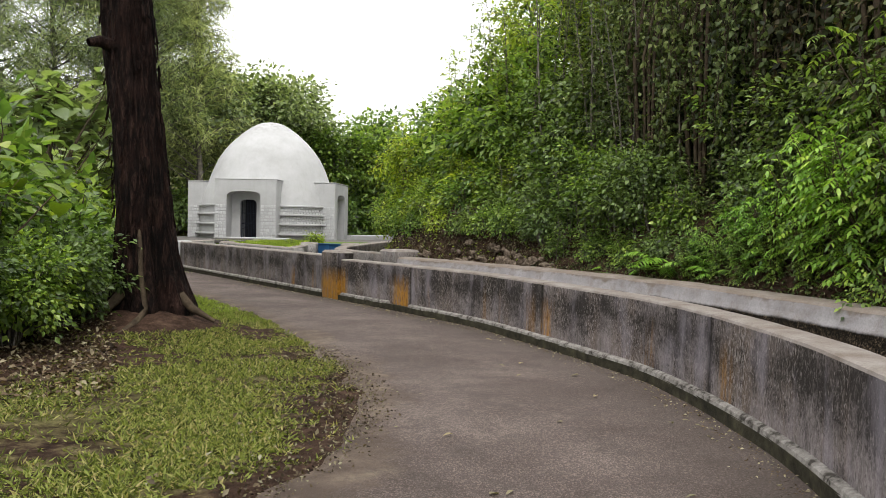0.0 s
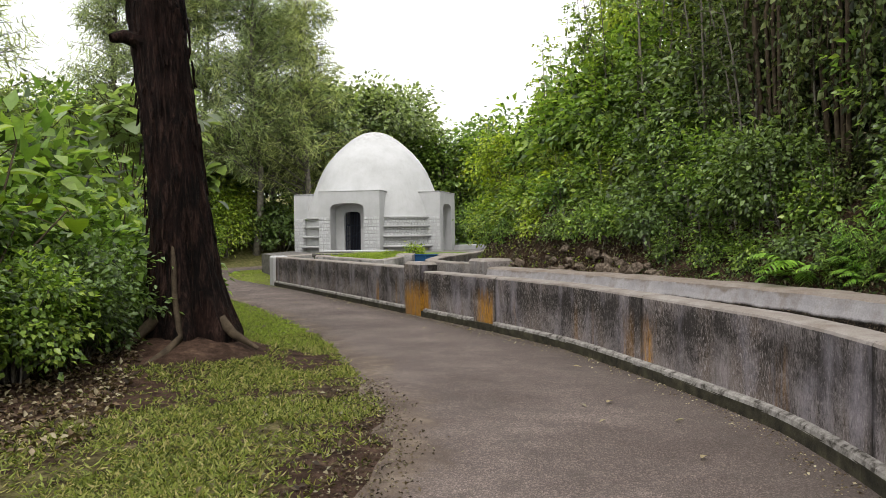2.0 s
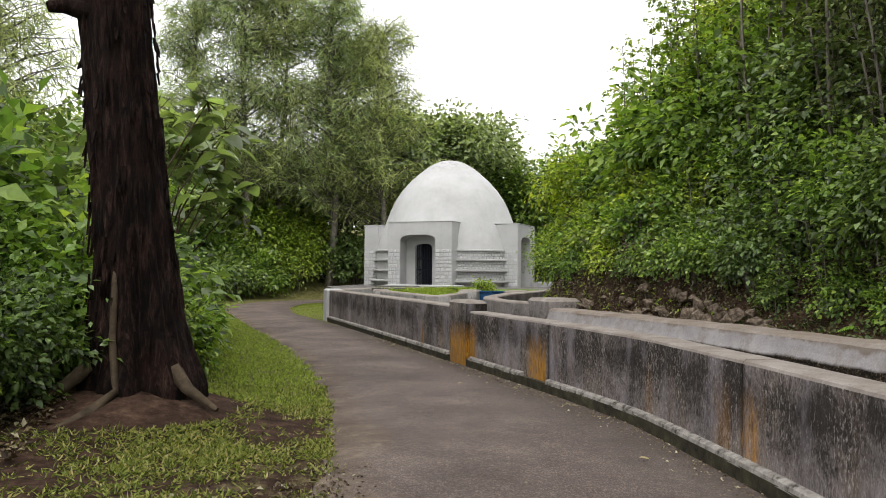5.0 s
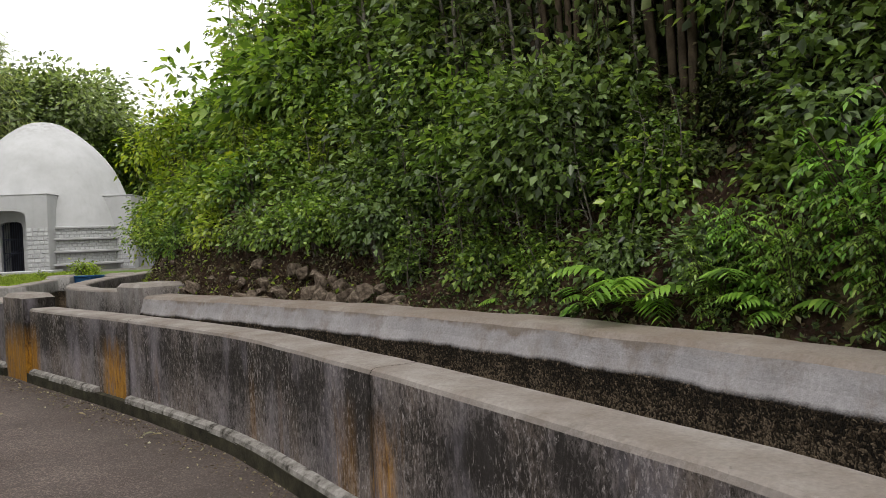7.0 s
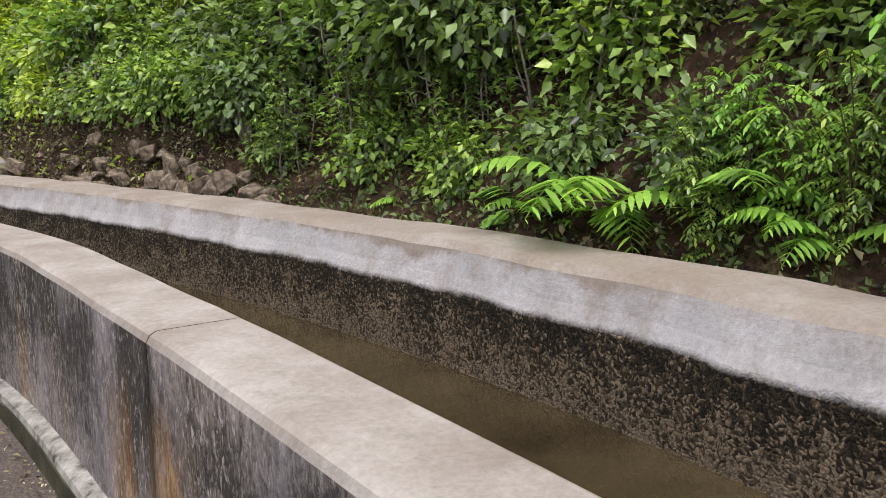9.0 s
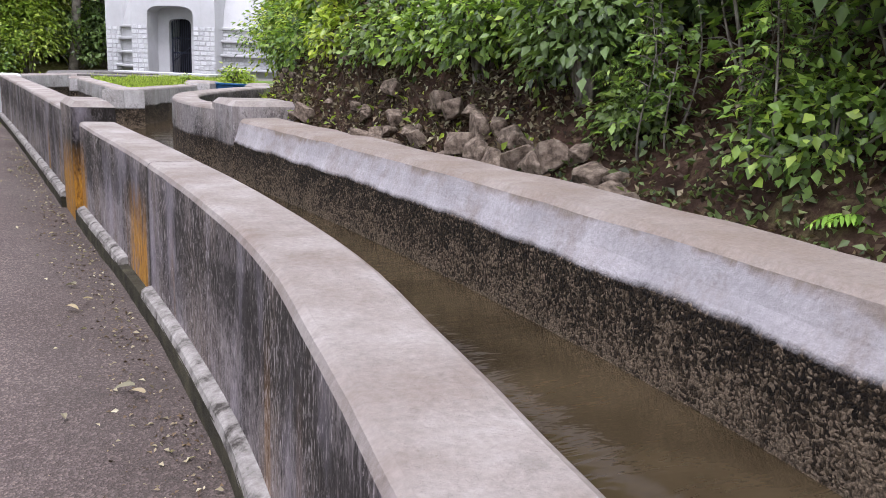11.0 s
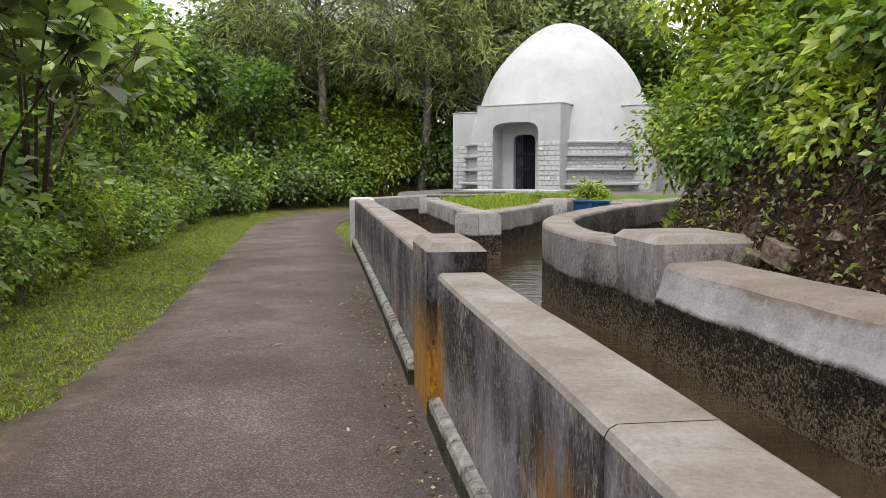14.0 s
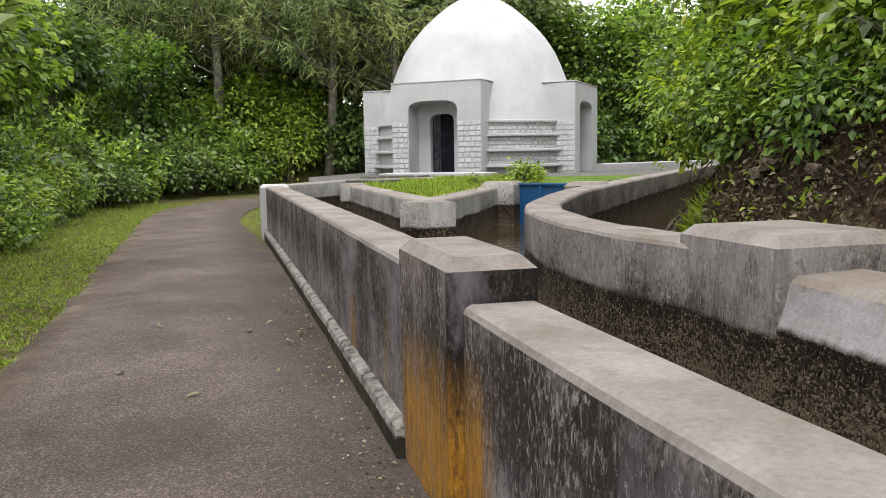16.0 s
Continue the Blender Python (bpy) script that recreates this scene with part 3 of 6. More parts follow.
def bank_edge(y):
    """x of the uphill side of the water channel."""
    if y < 17.7:
        return float(np.interp(y, WALL_R[:, 1], WALL_R[:, 0])) + 0.45
    return float(np.interp(y, [17.7, 19, 20, 21, 22, 24, 30, 43, 60], [10.97, 10.95, 11.1, 11.6, 12.5, 14.4, 18.5, 27.0, 34.0]))


def ground_height(x, y):
    n1 = noise.noise(Vector((x * 0.25, y * 0.25, 0.3)))
    n2 = noise.noise(Vector((x * 1.3, y * 1.3, 4.3)))
    d = x - bank_edge(y)
    if d > 0:
        cut = max(0.0, 1 - abs(y - 17.5) / 4.5)
        steep = min(d, 1.1) * 1.25 + min(d, 0.5) * 1.5 * cut + max(0, min(d - 1.1, 9)) * 0.72 + max(0, d - 10.1) * 0.25
        n3 = noise.noise(Vector((x * 2.9, y * 2.9, 7.7)))
        return 0.82 + steep * (1 + 0.15 * n1) + (0.16 * n2 + 0.16 * n3 * (1 + cut)) * min(1, d * 2)
    if x > float(np.interp(y, WALL_W[:, 1], WALL_W[:, 0])) and y < 33:
        return -0.35
    h = -0.02
    # mound round the big trunk
    m = math.exp(-((x - 3.45) ** 2 + (y - 13.5) ** 2) / 1.5)
    h += 0.42 * m
    edge = left_edge(y) - x
    if edge > 0.25:
        h += min(1.0, (edge - 0.25) / 2.0) * (0.05 + 0.03 * n2 + 0.02 * n1)
        h += max(0.0, edge - 3.0) * 0.06
    if y > 52:
        h += (y - 52) * 0.12
    return h


LEFT_PTS = [(-9.0, -6.0), (-4.0, -1.0), (-0.8, 2.2), (1.3, 4.1), (2.6, 5.1), (3.6, 6.0), (4.37, 7.2), (4.95, 9.0), (5.4, 12.0), (5.85, 16.0), (5.93, 19.5), (5.7, 24.3), (5.25, 30.3), (4.65, 39.0), (4.95, 44.0), (6.6, 48.2), (10.5, 51.6), (17.0, 54.0), (27.0, 56.0)]
RIGHT_PTS = [(-1.5, -5.6), (0.9, -3.0), (4.3, 1.1), (5.56, 2.68), (6.53, 4.0), (7.38, 5.52), (8.0, 6.95), (8.55, 9.0), (8.9, 12.0), (8.84, 16.0), (8.66, 18.8), (8.4, 24.3), (8.02, 30.0), (7.35, 36.0), (7.55, 40.6), (8.6, 45.0), (11.3, 47.9), (17.0, 50.2), (27.0, 52.0)]
LEFT_LINE = spline(LEFT_PTS, 0.4)
RIGHT_LINE = spline(RIGHT_PTS, 0.4)


def left_edge(y):
    return float(np.interp(y, LEFT_LINE[:, 1], LEFT_LINE[:, 0]))


# ---- ground, road, water ----
def build_ground():
    xs = np.unique(np.concatenate([np.arange(-60, -8, 4), np.arange(-8, -1, 0.8), np.arange(-1, 10.4, 0.25), np.arange(10.4, 13, 0.12), np.arange(13, 16, 0.3), np.arange(16, 30, 1.0), np.arange(30, 70, 4), [-3000, -600, -200, 200, 600, 3000]]))
    ys = np.unique(np.concatenate([np.arange(-40, -4, 3), np.arange(-4, 12, 0.3), np.arange(12, 23, 0.15), np.arange(23, 33, 0.35), np.arange(33, 60, 1.0), np.arange(60, 120, 5), [-3000, -600, -150, 250, 800, 3000]]))
    verts, turf = [], []
    for y in ys:
        for x in xs:
            far = abs(x) > 100 or abs(y) > 130
            verts.append((x, y, 3.0 if far else ground_height(x, y)))
            d = x - bank_edge(y)
            if d > 0:
                t = 0.25
            else:
                e = left_edge(y) - x
                t = 0.62 if y < 16 else 0.85
                if y < 17:
                    t -= 0.12
                    line = 1.6 * math.exp(-((x - 3.2) ** 2 + (y - 13.0) ** 2) / 4.0)
                    t -= line * 0.6
                    t -= 0.9 * max(0.0, min(1.0, (e - 2.7 - (2.2 if y < 8.4 else max(0.0, 2.2 - (y - 8.4) * 1.2))) / 0.8))
                    t += -0.6 * max(0.0, 1 - abs(e) / 0.9) if y < 9 else 0
            turf.append(t)
    w = len(xs)
    faces = [(j * w + i, j * w + i + 1, (j + 1) * w + i + 1, (j + 1) * w + i) for j in range(len(ys) - 1) for i in range(w - 1)]
    me = mesh_of("ground", verts, faces, M_SOIL, True)
    at = me.attributes.new("turf", "FLOAT", "POINT")
    at.data.foreach_set("value", np.asarray(turf, dtype=np.float32))
    tagged(new("ground", me), "brown soil and patchy green turf ground", "ground", kind="structure")


build_ground()


def build_road():
    m = 14
    n = 260
    k = np.linspace(0, len(LEFT_PTS) - 1, n)
    verts, uvs, faces = [], [], []
    lp, rp = np.array(LEFT_PTS, dtype=float), np.array(RIGHT_PTS, dtype=float)
    la = np.stack([np.interp(k, range(len(lp)), lp[:, i]) for i in (0, 1)], axis=1)
    ra = np.stack([np.interp(k, range(len(rp)), rp[:, i]) for i in (0, 1)], axis=1)
    ker = np.ones(9) / 9
    for arr in (la, ra):
        for i in (0, 1):
            pad = np.concatenate([np.full(4, arr[0, i]), arr[:, i], np.full(4, arr[-1, i])])
            arr[:, i] = np.convolve(pad, ker, "valid")
    for i in range(n):
        for j in range(m + 1):
            f = j / m
            p = la[i] * (1 - f) + ra[i] * f
            if j == 0:
                p = p + np.array([noise.noise(Vector((la[i][0] * 1.7, la[i][1] * 1.7, 0))) * 0.22, 0])
            z = 0.006 + 0.035 * math.sin(math.pi * f) + (-0.03 if j == 0 else 0) + 0.006 * noise.noise(Vector((p[0], p[1], 9)))
            verts.append((p[0], p[1], z))
            uvs.append((f, i / 10))
    w = m + 1
    faces = [(i * w + j, i * w + j + 1, (i + 1) * w + j + 1, (i + 1) * w + j) for i in range(n - 1) for j in range(m)]
    tagged(new("road", mesh_of("road", verts, faces, M_ROAD, True, uvs)), "narrow worn grey brown asphalt lane", "road", kind="structure")


build_road()

bm = bmesh.new()
off = normals_of(WALL_W)
wp = [tuple(q) for q in (WALL_R + normals_of(WALL_R) * 0.2)[::3]] + [(10.5, 18.4)] + [tuple(q) for q in (CURVE + normals_of(CURVE) * 0.15)[:34:3]] + [(14.2, 28.5), (11.0, 34.5), (8.3, 31.2), (8.75, 18.2)] + [tuple(q) for q in (WALL_W + off * 0.17)[::-3]]
f = bm.faces.new([bm.verts.new((x, y, WATER_Z)) for x, y in wp])
me = bpy.data.meshes.new("water")
bmesh.ops.triangulate(bm, faces=[f])
bm.to_mesh(me)
bm.free()
me.materials.append(M_WATER)
tagged(new("water", me), "shallow murky brown water in the channel", "water", kind="structure")

# ---- channel walls ----
low_profile = capped(0.345, 0.98)


def cut_line(path, a, b):
    arc = np.concatenate([[0], np.cumsum(np.linalg.norm(np.diff(path, axis=0), axis=1))])
    s = np.linspace(a, b, max(3, int((b - a) / 0.22)))
    return np.stack([np.interp(s, arc, path[:, i]) for i in (0, 1)], axis=1)


ARC_W = np.concatenate([[0], np.cumsum(np.linalg.norm(np.diff(WALL_W, axis=0), axis=1))])


def arc_at_y(y):
    return float(np.interp(y, WALL_W[:, 1], ARC_W))


cuts = [0.0, arc_at_y(-2.2), arc_at_y(2.0), arc_at_y(5.5), arc_at_y(9.7), arc_at_y(14.5), arc_at_y(17.72)]
for k in range(len(cuts) - 1):
    a, b = cuts[k] + 0.003, cuts[k + 1] - 0.003
    seg = cut_line(WALL_W, a, b)
    tagged(sweep("channel_wall_%d" % (k + 1), seg, low_profile, M_WALL, cuts[k] + 0.37 * k), "curved concrete channel wall, black mildew streaks, rust runs", "wall", kind="structure")
    if k != 5:
        kerb = cut_line(WALL_W, a, b)
    else:
        kerb = cut_line(WALL_W, a + 0.85, b - 0.1)
    tagged(sweep("kerb_%d" % (k + 1), kerb, [(-0.07, 0.12), (-0.062, 0.165), (-0.04, 0.182), (0.004, 0.19), (0.004, 0.12)], M_KERB, cuts[k], 0.009), "chipped pale kerb strip along the wall foot", "kerb", kind="structure")
    tagged(sweep("footing_%d" % (k + 1), seg, [(-0.07, -0.2), (-0.07, 0.132), (0.003, 0.132), (0.003, -0.2)], M_FOOT, cuts[k], 0.02), "dark mossy concrete footing", "footing", kind="structure")

tagged(sweep("channel_wall_right", WALL_R, [(-0.05, -0.4), (-0.055, 0.765), (-0.046, 0.79), (-0.018, 0.86), (0.016, 0.985), (0.05, 1.02), (0.40, 1.03), (0.44, 0.99), (0.46, 0.5), (0.46, -0.4)], M_BASIN, 3.0, 0.012), "pale concrete channel wall with dark slimy waterline", "wall", kind="structure")


def pier(name, x0, x1, y0, y1, top, mat, label, rz=0.0):
    """Square post with a bevelled cap, and u along its faces for the stain runs."""
    c = 0.055
    cx, cy = (x0 + x1) / 2, (y0 + y1) / 2
    hx, hy = (x1 - x0) / 2, (y1 - y0) / 2
    verts, uvs, faces = [], [], []
    rings = [(-0.4, 0), (0.3, 0), (0.7, 0), (top - c, 0.0), (top - c * 0.9, 0.006), (top - 0.006, c * 0.9), (top, c)]
    rot = Matrix.Rotation(radians(rz), 2)
    for z, i in rings:
        for sx, sy, u in ((-1, -1, 0), (1, -1, 2 * hx), (1, 1, 2 * hx + 2 * hy), (-1, 1, 4 * hx + 2 * hy)):
            q = rot @ Vector((sx * (hx - i), sy * (hy - i)))
            w = 0.006 * noise.noise(Vector((cx + sx, cy + sy, z * 5)))
            verts.append((cx + q[0] + w, cy + q[1] + w, z))
            uvs.append((u + cx * 3.1, z))
    for r in range(len(rings) - 1):
        for k in range(4):
            faces.append((r * 4 + k, r * 4 + (k + 1) % 4, r * 4 + 4 + (k + 1) % 4, r * 4 + 4 + k))
    t = (len(rings) - 1) * 4
    faces.append((t, t + 1, t + 2, t + 3))
    return tagged(new(name, mesh_of(name, verts, faces, mat, False, uvs)), label, "pier", kind="structure")


pier("wall_pier_1", 8.67, 9.07, 17.72, 18.66, 1.17, M_WALL, "stained concrete pier with bevelled cap", 2.0)
pier("wall_pier_2", 10.2, 10.92, 17.74, 18.55, 1.2, M_CURVE, "pale mottled concrete pier with bevelled cap", 2.0)

NORTH = spline([(8.68, 18.6), (8.52, 22.0), (8.32, 26.0), (8.06, 30.9)], 0.3)
tagged(sweep("channel_wall_north", NORTH, capped(0.36, 1.05), M_WALL, 31.0), "straight dark stained concrete channel wall", "wall", kind="structure")
tagged(sweep("kerb_north", NORTH, [(-0.075, 0.12), (-0.065, 0.165), (-0.04, 0.182), (0.004, 0.19), (0.004, 0.12)], M_KERB, 31.0, 0.009), "chipped pale kerb strip along the wall foot", "kerb", kind="structure")
tagged(sweep("footing_north", NORTH, [(-0.07, -0.2), (-0.07, 0.132), (0.003, 0.132), (0.003, -0.2)], M_FOOT, 31.0, 0.02), "dark mossy concrete footing", "footing", kind="structure")
pier("wall_end", 7.95, 8.5, 30.9, 31.45, 1.08, M_WHITE, "whitewashed block at the end of the wall", 3.0)
tagged(sweep("channel_wall_far", spline([(8.2, 31.46), (9.2, 33.0), (10.2, 34.3), (12.2, 34.7)], 0.3), capped(0.4, 1.06), M_FAR, 44.0), "pale concrete wall closing the channel", "wall", kind="structure")
tagged(sweep("basin_wall_curved", CURVE, capped(0.36, 1.1), M_CURVE, 52.0, 0.012), "curved grey concrete basin wall with worn top", "wall", kind="structure")
pier("wall_pier_3", 12.75, 13.35, 26.3, 26.95, 1.14, M_CURVE, "squat grey concrete pier on the basin wall", -36)
tagged(sweep("basin_ledge", spline([(11.6, 21.3), (12.6, 23.3), (14.2, 25.9), (17.0, 29.8)], 0.3), capped(0.16, 0.62), M_FAR, 71.0), "narrow pale concrete ledge in the side basin", "ledge", kind="structure")

# island between the two channels
ISL_W = spline([(9.66, 30.4), (9.75, 27.6), (9.88, 23.95)], 0.3)
ISL_E = spline([(9.9, 23.93), (10.9, 25.85), (12.0, 28.0)], 0.3)
tagged(sweep("island_wall_west", ISL_W[::-1], capped(0.36, 1.04), M_FAR, 80.0), "lime-washed island wall with wet dark foot", "wall", kind="structure")
tagged(sweep("island_wall_east", ISL_E[::-1], capped(0.36, 1.042), M_FAR, 88.0), "lime-washed island wall with wet dark foot", "wall", kind="structure")
pier("island_pier_1", 9.5, 10.0, 30.35, 30.85, 1.08, M_FAR, "pale concrete block at the island wall end", 0)
pier("island_pier_2", 11.75, 12.35, 27.75, 28.3, 1.13, M_FAR, "pale concrete block beside the blue gate", -36)

bm = bmesh.new()
lawn = [(10.0, 24.5), (11.9, 28.1), (13.3, 29.6), (16.8, 32.6), (18.4, 35.2), (14.6, 36.2), (12.2, 34.6), (10.2, 34.6), (9.95, 31.0)]
vs = [bm.verts.new((x, y, 0.97)) for x, y in lawn]
lf = bm.faces.new(vs)
ex = bmesh.ops.extrude_face_region(bm, geom=[lf])
bmesh.ops.translate(bm, verts=[v for v in ex["geom"] if isinstance(v, bmesh.types.BMVert)], vec=(0, 0, -1.2))
bmesh.ops.triangulate(bm, faces=bm.faces[:])
M_TURF = grainy("lawn_turf", [(0.3, (0.05, 0.08, 0.012)), (0.55, (0.1, 0.16, 0.02)), (0.75, (0.16, 0.22, 0.04))], 2.5, 0.95, 60, 0.6)
tagged(part("island_ground", bm, M_TURF, None), "raised bright green lawn before the domed house", "ground", kind="structure")
bm = bmesh.new()
apron = [(10.2, 34.64), (12.2, 34.64), (14.6, 36.24), (18.4, 35.24), (22.5, 41.0), (24.0, 46.0), (19.0, 52.0), (12.5, 49.5), (9.6, 43.0), (9.3, 38.0)]
lf = bm.faces.new([bm.verts.new((x, y, 0.93)) for x, y in apron])
ex = bmesh.ops.extrude_face_region(bm, geom=[lf])
bmesh.ops.translate(bm, verts=[v for v in ex["geom"] if isinstance(v, bmesh.types.BMVert)], vec=(0, 0, -1.2))
bmesh.ops.triangulate(bm, faces=bm.faces[:])
tagged(part("apron", bm, M_SLAB, None), "weathered grey concrete apron round the domed house", "paving", kind="structure")


def sluice_gate():
    g = tagged(new("sluice_gate"), "blue painted steel sluice gate across the channel", "gate")
    g.matrix_world = pose(12.62, 27.62, 0, 0, 0, -46)
    bm = bmesh.new()
    box(bm, -0.8, 0.8, -0.02, 0.02, 0.1, 1.06, 0.006)
    part("plate", bm, M_BLUE, g)
    for x in (-0.74, 0.0, 0.74):
        bm = bmesh.new()
        box(bm, x - 0.03, x + 0.03, -0.06, -0.021, 0.12, 1.05, 0.005)
        part("stiffener", bm, M_BLUE, g)
    bm = bmesh.new()
    box(bm, -0.82, 0.82, -0.055, 0.045, 1.06, 1.1, 0.006)
    part("top_rail", bm, M_BLUE, g)


sluice_gate()

# ---- domed house ----
C_X, C_Y, C_ROT, END, HALF, EAVE, FLOOR, APEX = 16.33, 45.04, -36.5, 4.19, 1.66, 4.08, 0.9, 7.58


def lathe(bm, profile, seg=72, gap=0.0, below=99.0, quarter=None):
    """Turned shell; below a height it leaves out the four sectors in which the porches stand."""
    rings = []
    for r, z in profile:
        if r < 1e-4:
            rings.append([bm.verts.new((0, 0, z))])
        else:
            rings.append([bm.verts.new((r * math.cos(2 * math.pi * k / seg), r * math.sin(2 * math.pi * k / seg), z)) for k in range(seg)])
    for a, b in zip(rings, rings[1:]):
        for k in range(seg):
            mid = (360 * (k + 0.5) / seg + 45) % 90 - 45
            if quarter is not None and int((360 * (k + 0.5) / seg) // 90) != quarter:
                continue
            if abs(mid) < gap and len(b) > 1 and b[0].co.z < below:
                continue
            if len(b) == 1:
                bm.faces.new((a[k], a[(k + 1) % seg], b[0]))
            else:
                bm.faces.new((a[k], a[(k + 1) % seg], b[(k + 1) % seg], b[k]))


def arch_outline(x0, x1, spring, rise, n=14):
    """Points of a flat arch from the left springing to the right one."""
    out = []
    for k in range(n + 1):
        t = math.pi * (1 - k / n)
        c, s = math.cos(t), math.sin(t)
        cx = math.copysign(abs(c) ** 0.6, c)
        out.append(((x0 + x1) / 2 + cx * (x1 - x0) / 2, spring + rise * abs(s) ** 0.7))
    return out


def portal(bm, x0, x1, a0, a1, spring, rise, zb, zt, y0, y1):
    """Wall slab between y0 and y1 with an arched opening."""
    ring = [(x0, zb), (a0, zb)] + arch_outline(a0, a1, spring, rise) + [(a1, zb), (x1, zb), (x1, zt), (x0, zt)]
    f = bm.faces.new([bm.verts.new((x, y0, z)) for x, z in ring])
    ex = bmesh.ops.extrude_face_region(bm, geom=[f])
    bmesh.ops.translate(bm, verts=[v for v in ex["geom"] if isinstance(v, bmesh.types.BMVert)], vec=(0, y1 - y0, 0))
    bmesh.ops.triangulate(bm, faces=[q for q in bm.faces if len(q.verts) > 4])


def domed_house():
    h = tagged(new("domed_house"), "whitewashed round house with egg-shaped dome and arched porches", "building")
    h.matrix_world = pose(C_X, C_Y, 0, 0, 0, C_ROT)
    bm = bmesh.new()
    # drop below the crown and radius there
    drop = [0, 0.02, 0.06, 0.15, 0.4, 0.65, 1.15, 1.65, 2.15, 2.7, 3.25, 3.5, 3.98, 4.4, 4.98]
    wide = [0, 0.26, 0.48, 0.76, 1.19, 1.52, 2.08, 2.52, 2.86, 3.12, 3.33, 3.42, 3.6, 3.72, 3.86]
    prof = []
    for k in range(29, -1, -1):
        d = 4.98 * (k / 29) ** 1.7
        prof.append((float(np.interp(d, drop, wide)), APEX - d))
    prof[-1] = (0, APEX)
    lathe(bm, prof, 72, 25, 3.9)
    part("dome", bm, M_WHITE, h, "smooth white dome, grey mildew at the crown", True)
    for q in range(4):
        bm = bmesh.new()
        lathe(bm, [(3.86, FLOOR - 0.9), (3.84, 2.74)], 72, 25, 99, q)
        bmesh.ops.delete(bm, geom=[w for w in bm.verts if not w.link_faces], context="VERTS")
        part("drum_wall", bm, M_WHITE, h, smooth=True)
    for z, r in ((2.74, 3.94), (2.27, 4.0), (1.75, 4.06), (1.22, 4.12)):
      for q in range(4):
        bm = bmesh.new()
        lathe(bm, [(3.8, z - 0.05), (r - 0.01, z - 0.05), (r, z - 0.035), (r, z + 0.025), (r - 0.015, z + 0.04), (3.8, z + 0.05)], 72, 22, 99, q)
        bmesh.ops.delete(bm, geom=[w for w in bm.verts if not w.link_faces], context="VERTS")
        part("ledge", bm, M_WHITE, h)
    for k in range(4):
        turn = Matrix.Rotation(radians(90 * k), 4, "Z")
        bm = bmesh.new()
        portal(bm, -HALF, HALF, -1.02, 0.8, 3.12, 0.34, FLOOR - 0.9, EAVE - (0.0 if k == 0 else 0.02), -END, -END + 0.8)
        bmesh.ops.transform(bm, matrix=turn, verts=bm.verts[:])
        porch = part("porch", bm, M_WHITE, h)
        bm = bmesh.new()
        portal(bm, -HALF + 0.02, HALF - 0.02, -0.56, 0.34, 2.75, 0.3, FLOOR - 0.9, EAVE - 0.02, -END + 0.8, -END + 1.1)
        bmesh.ops.transform(bm, matrix=turn, verts=bm.verts[:])
        part("door_surround", bm, M_WHITE, porch)
        pieces = [(-HALF + 0.02, HALF - 0.02, -END + 1.95, -1.0, FLOOR - 0.9, EAVE - 0.03), (-HALF + 0.02, -0.6, -END + 1.1, -END + 1.95, FLOOR - 0.9, EAVE - 0.03), (0.4, HALF - 0.02, -END + 1.1, -END + 1.95, FLOOR - 0.9, EAVE - 0.03), (-0.6, 0.4, -END + 1.1, -END + 1.95, 3.2, EAVE - 0.03)]
        if k:
            pieces.append((-0.6, 0.4, -END + 1.1, -END + 1.2, FLOOR - 0.5, 3.2))
        for q in pieces:
            bm = bmesh.new()
            box(bm, *q)
            bmesh.ops.transform(bm, matrix=turn, verts=bm.verts[:])
            part("inner_wall", bm, M_WHITE, porch)
        bm = bmesh.new()
        box(bm, -HALF - 0.02, HALF + 0.02, -END - 0.02, -END + 1.2, EAVE - 0.005, EAVE + 0.03, 0.008)
        bmesh.ops.transform(bm, matrix=turn, verts=bm.verts[:])
        part("coping", bm, M_WHITE, porch)
    # iron door in the front porch
    d = new("iron_door", None)
    d.parent = h
    tagged(d, "dark blue iron barred door")
    # near-black sheet stands in for the unlit room behind the bars
    bm = bmesh.new()
    box(bm, -0.62, 0.42, -END + 1.8, -END + 1.84, FLOOR, 3.2)
    part("dark_room_sheet", bm, M_VOID, d)
    bm = bmesh.new()
    y = -END + 0.98
    for x in (-0.545, 0.295):
        box(bm, x, x + 0.04, y, y + 0.04, 0.98, 2.95)
    for z in (1.0, 1.75, 2.3):
        box(bm, -0.55, 0.33, y, y + 0.04, z, z + 0.05)
    part("door_frame", bm, M_DOOR, d)
    for k in range(10):
        x = -0.5 + k * 0.087
        bm = bmesh.new()
        bmesh.ops.create_cone(bm, segments=6, radius1=0.012, radius2=0.012, depth=2.0, matrix=Matrix.Translation((x, y + 0.02, 2.0)), cap_ends=True)
        part("bar", bm, M_DOOR, d)
    bm = bmesh.new()
    bmesh.ops.create_cone(bm, segments=6, radius1=0.016, radius2=0.016, depth=1.1, matrix=Matrix.Translation((-0.11, y - 0.005, 1.75)) @ Matrix.Rotation(radians(52), 4, "Y"), cap_ends=True)
    part("brace", bm, M_DOOR, d)
    bm = bmesh.new()
    box(bm, -0.6, 0.38, -END + 0.5, -END + 1.1, 0.9, 0.985, 0.01)
    part("threshold", bm, M_WHITE, h)
    return h


HOUSE = domed_house()


